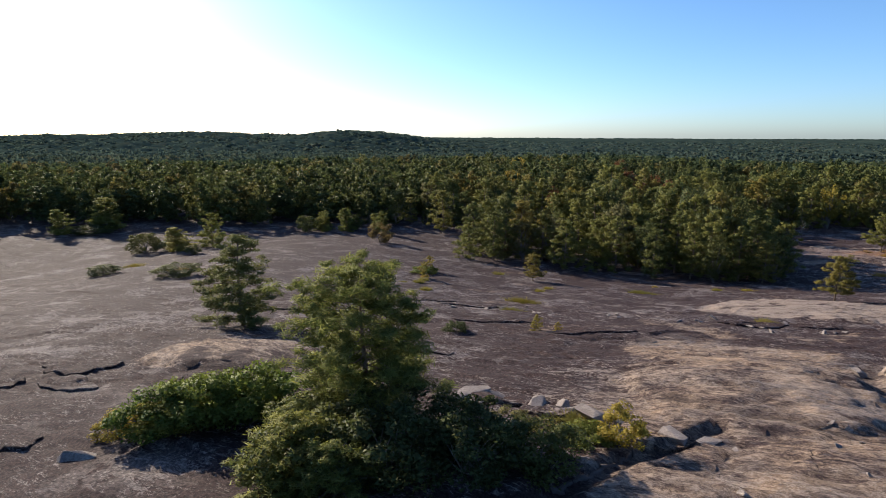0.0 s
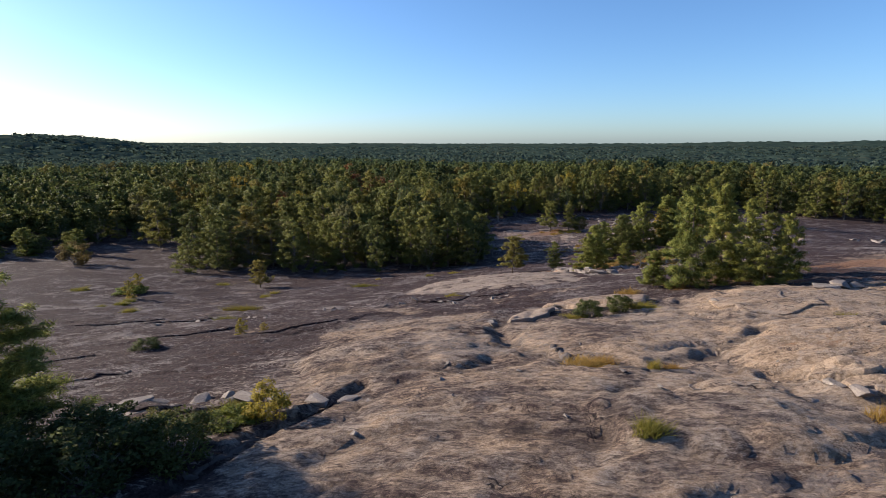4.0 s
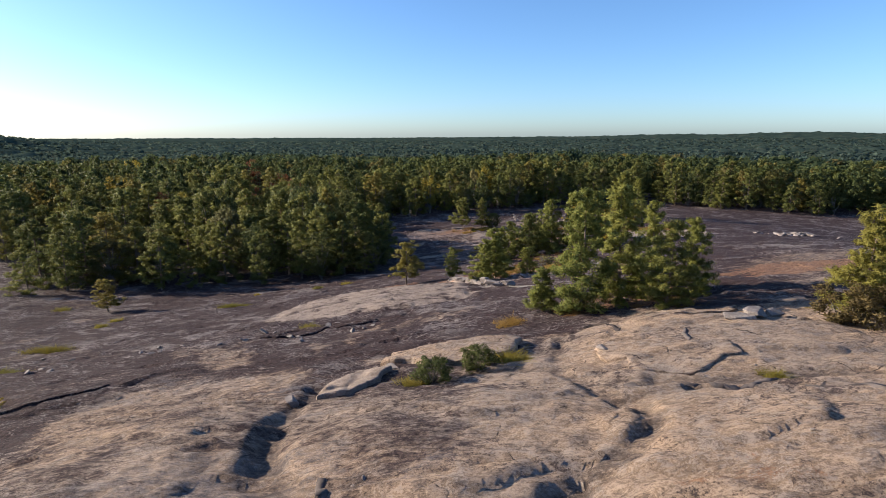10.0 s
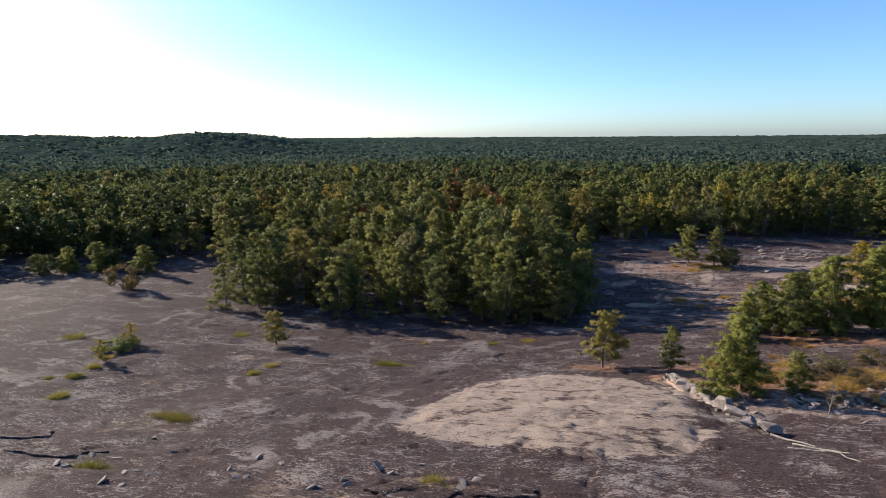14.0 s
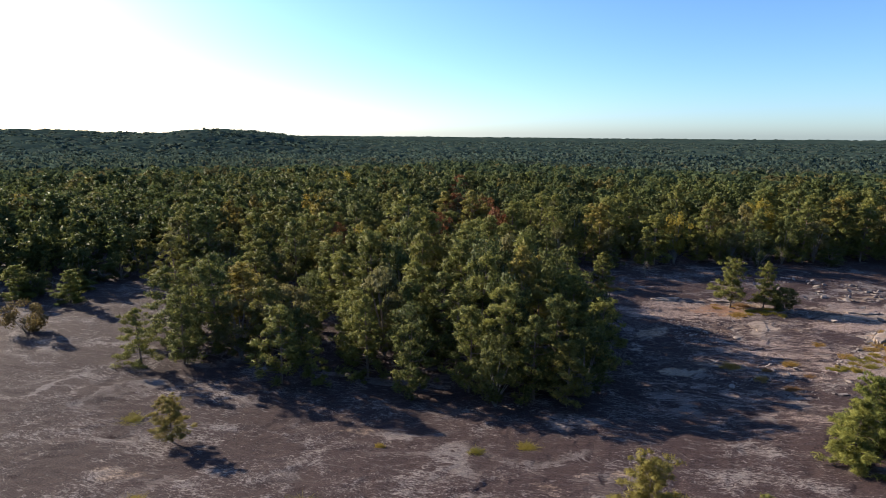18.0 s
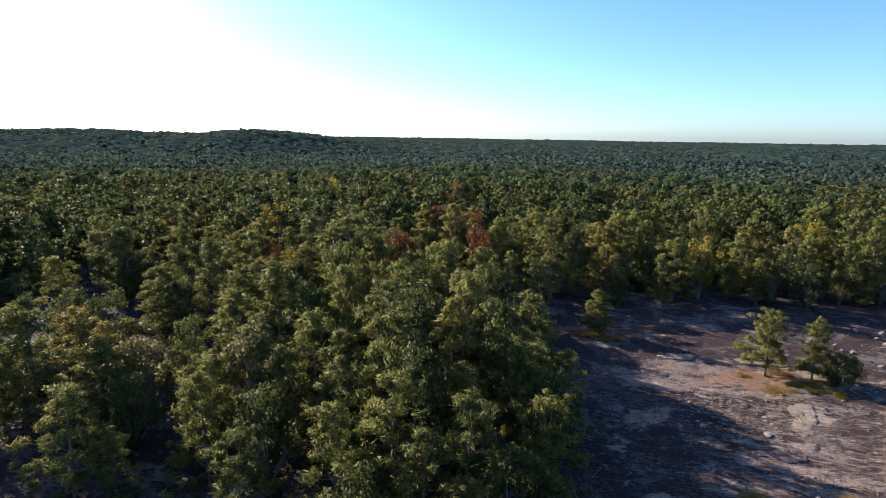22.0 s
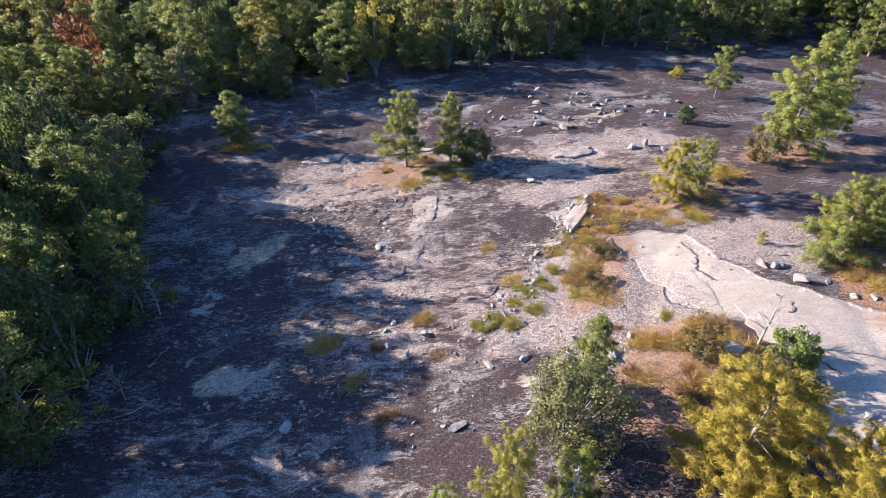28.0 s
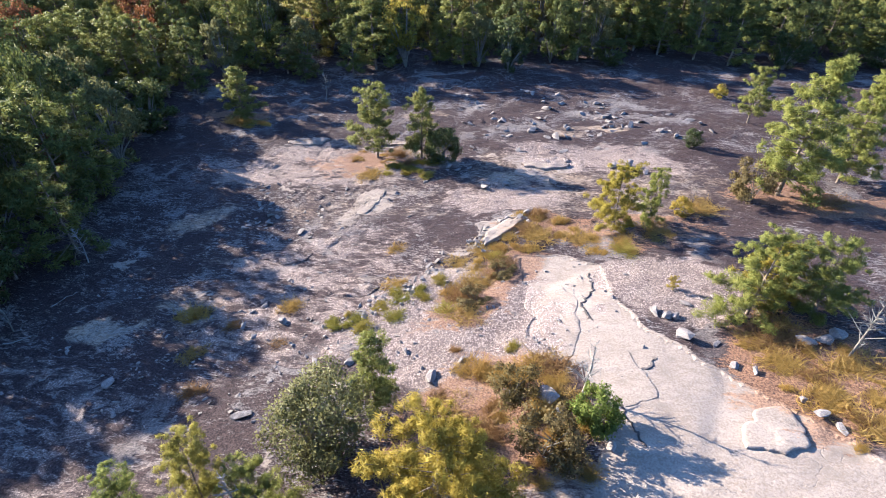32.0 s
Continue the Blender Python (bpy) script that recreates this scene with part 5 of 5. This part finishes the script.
for n in range(17):
    u = n / 16
    stone(PALE_BLOCKS, n + 90, 13.9 + 5.2 * u + 0.35 * math.sin(n * 2.1), 90.4 - 15.6 * u + 0.5 * math.sin(n * 1.3), 1.25 + 0.75 * abs(math.sin(n * 1.7)), "squared pale granite block in a broken ledge", "broken ledge", 0.12)


def rubble(name, label, line, count, spread, sizes, meshes, seed):
    """A bank of broken stone along a line; each stone is a part."""
    rng = np.random.default_rng(seed)
    root = new(name)
    line = np.array(line, float)
    root.location = (*line[0], height_at(*line[0]))
    t = rng.uniform(0, len(line) - 1.001, count)
    k = t.astype(int)
    p = line[k] + (line[k + 1] - line[k]) * (t - k)[:, None] + rng.normal(size=(count, 2)) * spread
    z = ground_height(p[:, 0], p[:, 1])
    for n in range(count):
        ob = part("stone", meshes[n % len(meshes)], root)
        s = rng.uniform(*sizes) * rng.uniform(0.5, 1.0)
        ob.location = (p[n, 0] - root.location.x, p[n, 1] - root.location.y, z[n] - root.location.z - 0.1 * s)
        ob.rotation_euler = (rng.uniform(-0.5, 0.5), rng.uniform(-0.5, 0.5), rng.uniform(0, 6.28))
        ob.scale = (s * 1.2, s, s * rng.uniform(0.6, 1.1))
    tagged(root, label, "rubble")


rubble("rubble_bank", "bank of broken pale granite along the quarry edge", ((48.6, 168.3), (46.5, 164.5), (43.3, 159.8)), 150, 0.8, (0.2, 0.75), PALE_BLOCKS + GREY_BLOCKS, 1)
rubble("rubble_bank", "bank of broken pale granite along the quarry edge", ((41.4, 157.0), (40.4, 154.4), (37.5, 150.2), (34.7, 147.0)), 220, 0.75, (0.15, 0.65), GREY_BLOCKS + PALE_BLOCKS[:3], 2)
rubble("rubble_bank", "low wall of split blocks beside the pale sheet", ((13.6, 90.2), (15.2, 86.5), (17.2, 81.5), (18.6, 77.0)), 90, 0.6, (0.25, 0.9), PALE_BLOCKS, 3)
rubble("rubble_field", "scattered broken stones under the pines", ((22, 84), (26, 83), (31, 84), (35, 86)), 90, 2.0, (0.4, 1.4), PALE_BLOCKS, 4)
rubble("rubble_field", "broken stones in the shade below the wood", ((14, 172), (18, 166), (20, 160)), 40, 1.6, (0.4, 1.2), GREY_BLOCKS, 5)
rubble("rubble_field", "flakes of stone strewn over the quarry floor", ((10, 138), (22, 140), (30, 150), (22, 162), (30, 172)), 280, 5.0, (0.18, 0.6), GREY_BLOCKS, 6)
rubble("rubble_field", "chips of pale stone on the open ground", ((24, 136), (34, 146), (42, 146), (48, 150), (58, 158)), 280, 3.6, (0.12, 0.45), PALE_BLOCKS, 7)
rubble("rubble_field", "broken ledges near the far tree line", ((36, 190), (50, 196), (66, 200), (50, 208), (36, 206)), 110, 4.0, (0.6, 1.9), GREY_BLOCKS, 8)
rubble("rubble_field", "pale blocks on the skyline of the outcrop", ((86, 118), (92, 122), (100, 124)), 40, 1.6, (0.8, 2.2), PALE_BLOCKS, 9)


def zone_layers(x, y):
    out = {}
    for key, zones in ZONES.items():
        best = 0 * x
        for cx, cy, wx, wy, turn, amount in zones:
            best = np.maximum(best, amount * blob(x, y, cx, cy, wx, wy, turn))
        out[key] = best
    out["pale"] = np.maximum(out["pale"], inside_sheet(x, y))
    return out


def rock_sheet(seed, x, y, wide, deep, turn, thick, more=None):
    """A loose sheet of granite: uneven outline, broken rim, lying on the slope of the ground."""
    thick *= 0.55
    rng = np.random.default_rng(seed)
    seg, rings = 44, 7
    a = np.linspace(0, 2 * np.pi, seg, endpoint=False)
    out = 1 + 0.16 * np.sin(2 * a + rng.uniform(0, 6)) + 0.12 * np.sin(3 * a + rng.uniform(0, 6)) + 0.07 * np.sin(7 * a + rng.uniform(0, 6)) + rng.normal(size=seg) * 0.025
    c, s = math.cos(radians(turn)), math.sin(radians(turn))
    verts = []
    for r, lift in [(n / rings, 1.0) for n in range(1, rings)] + [(0.97, 0.97), (1.0, 0.75), (1.015, -0.8)]:
        u, w = np.cos(a) * out * wide * r, np.sin(a) * out * deep * r
        px, py = x + u * c - w * s, y + u * s + w * c
        verts.append(np.stack([px, py, ground_height(px, py) + thick * lift], 1))
    v = np.concatenate(verts)
    v = np.concatenate([v, [[x, y, height_at(x, y) + thick]]])
    n = len(verts)
    quads = [(i * seg + j, (i + 1) * seg + j, (i + 1) * seg + (j + 1) % seg, i * seg + (j + 1) % seg) for i in range(n - 1) for j in range(seg)]
    quads += [(len(v) - 1, j, (j + 1) % seg, (j + 1) % seg) for j in range(seg)]
    me = bpy.data.meshes.new("rock_sheet")
    me.from_pydata(v.tolist(), [], [q if q[2] != q[3] else q[:3] for q in quads])
    me.polygons.foreach_set("use_smooth", np.array([i < (n - 3) * seg or i >= (n - 1) * seg for i in range(len(me.polygons))]))
    for key, values in zone_layers(v[:, 0], v[:, 1]).items():
        me.attributes.new(key, 'FLOAT', 'POINT').data.foreach_set("value", np.maximum(values, (more or {}).get(key, 0)).astype(np.float32))
    me.materials.append(ROCK)
    return tagged(new("rock_sheet", me), "flat granite sheet split from the rock beneath it", "rock", "exfoliated sheets")


for n, row in enumerate(((19.3, 35.6, 3.4, 2.2, 8, 0.28), (26.0, 46.2, 4.2, 0.9, 4, 0.3),  (-13.8, 21.0, 2.0, 0.9, 5, 0.35), (-16.6, 20.6, 1.4, 0.7, 20, 0.3), (-11.8, 20.0, 1.1, 0.6, -10, 0.28),
                         (-43, 16.5, 3.2, 1.4, 10, 0.3), (-39, 14.0, 2.6, 1.0, 5, 0.28), (-44, 12.6, 2.4, 0.9, 0, 0.28), (-33, 8.4, 2.6, 1.2, 0, 0.25), (-27, 47.5, 4.6, 1.2, 12, 0.28), (-16, 43.4, 3.4, 1.0, 8, 0.25), (-45, 62, 5, 1.6, 10, 0.3), (-36, 60.5, 4, 1.5, 10, 0.3),
                         (-3.5, 60.6, 3.4, 1.6, 15, 0.35), (1.4, 61.8, 2.6, 1.2, -5, 0.3), (14.6, 19.0, 1.3, 0.7, 10, 0.35), (-7.2, 18.8, 1.2, 0.5, 30, 0.3), (-24.5, 29, 3.2, 0.9, 0, 0.22), (-35, 38, 4.2, 1.2, 5, 0.25), (-52, 44, 5, 1.3, 3, 0.3))):
    rock_sheet(n, *row)
for n, row in enumerate(((9.4, 41.2, 4.6, 2.3, 6, 0.7, {"tan": 1}), (3.6, 36.8, 2.1, 1.0, 32, 0.5, {"pale": 0.9}), (13.9, 20.0, 1.1, 0.55, -25, 0.8, {"tan": 1}), (66.4, 140.4, 2.0, 1.7, 20, 0.35, {"pale": 1}), (26.5, 186.5, 3.0, 0.9, 5, 0.3, {"pale": 0.7}), (49.6, 182.4, 3.6, 1.5, 20, 0.5, {"pale": 0.9}), (52.4, 150.6, 2.2, 4.4, 12, 0.10, {"pale": 1}), (57.2, 143.4, 2.4, 2.6, 0, 0.10, {"pale": 1}), (46.2, 163.8, 0.8, 3.6, -30, 0.7, {"pale": 1}),
                         (29.0, 169.0, 1.6, 3.0, -10, 0.2, {"pale": 0.6}), (13.5, 185.0, 2.6, 1.2, 15, 0.3, {"pale": 0.6}), (15.2, 86.8, 1.0, 3.6, 22, 0.35, {"pale": 1}), (34.0, 151.6, 2.2, 1.2, 30, 0.2, {"pale": 0.4}), (25.0, 156.0, 2.4, 1.1, 20, 0.2, {"pale": 0.4}))):
    rock_sheet(50 + n, *row)


def joint(points, wide):
    """An open joint in the rock: a narrow ragged strip of dark fill, sunk between its lips."""
    rng = np.random.default_rng(int(abs(points[0][0]) * 100))
    p = np.array(points, float)
    t = np.linspace(0, len(p) - 1.001, 16 * (len(p) - 1))
    k = t.astype(int)
    q = p[k] + (p[k + 1] - p[k]) * (t - k)[:, None] + rng.normal(size=(len(t), 2)) * 0.07
    d = np.gradient(q, axis=0)
    side = np.stack([-d[:, 1], d[:, 0]], 1) / (np.linalg.norm(d, axis=1, keepdims=True) + 1e-9)
    w = wide * rng.uniform(0.5, 1.3, (len(t), 1))
    l, r = q + side * w, q - side * w
    rows = [np.concatenate([s, (ground_height(s[:, 0], s[:, 1]) + h)[:, None]], 1) for s, h in ((l, -0.1), (l * 0.7 + q * 0.3, 0.05), (r * 0.7 + q * 0.3, 0.05), (r, -0.1))]
    n = len(t)
    faces = [(m * n + i, m * n + i + 1, (m + 1) * n + i + 1, (m + 1) * n + i) for m in range(3) for i in range(n - 1)]
    tagged(new("rock_joint", mesh_of("rock_joint", np.concatenate(rows), np.array(faces), CRACK)), "dark ragged joint between granite sheets", "crack", "joints")


joint(((55.2, 157.0), (55.6, 154.0), (54.6, 151.6), (55.4, 149.6)), 0.12)
joint(((57.0, 142.0), (57.6, 143.6), (59.4, 144.6), (59.9, 145.8)), 0.14)
joint(((57.0, 142.0), (57.6, 139.6), (58.6, 137.4)), 0.08)
joint(((-9.6, 14.2), (-8.4, 16.6), (-7.4, 18.6), (-6.6, 19.3)), 0.10)
joint(((19.7, 44.2), (19.5, 42.4), (19.1, 40.7)), 0.16)
joint(((17.0, 35.3), (19.0, 35.8), (21.2, 36.6), (22.0, 38.8)), 0.13)
joint(((9.2, 43.4), (8.9, 42.0), (9.3, 40.4)), 0.07)
joint(((22.0, 29.6), (25.0, 27.2), (27.6, 24.0)), 0.25)
joint(((16.0, 32.6), (20.4, 31.0), (23.0, 31.8)), 0.18)
joint(((3.6, 26.2), (4.2, 23.8), (5.8, 22.0), (8.8, 21.4)), 0.22)

for n, (x, y, size) in enumerate(((2.9, 37.6, 1.0), (4.2, 37.4, 1.2), (5.6, 38.4, 0.9), (16.5, 36.9, 0.7), (-15.8, 20.9, 2.3), (-14.8, 21.4, 2.0), (-15.2, 20.4, 1.7), (-12.4, 20.8, 1.6), (-11.5, 21.2, 1.4), (-9.9, 19.9, 1.7), (-13.4, 20.6, 1.2), (-10.8, 20.5, 1.2), (14.0, 18.6, 1.1), (13.4, 18.2, 0.8))):
    stone(GREY_BLOCKS, n + 60, x, y, size, "split granite block at the lip of a ledge", "ledge blocks", 0.1)
rubble("rubble_field", "scattered flakes of rock on the dark moss", ((-40, 62), (-25, 60), (-5, 61), (4, 60)), 60, 2.2, (0.3, 1.1), GREY_BLOCKS, 10)
rubble("rubble_field", "small loose stones on the tan rock", ((-4, 22), (6, 19), (16, 20), (26, 28), (22, 40)), 60, 3.0, (0.1, 0.4), GREY_BLOCKS, 11)
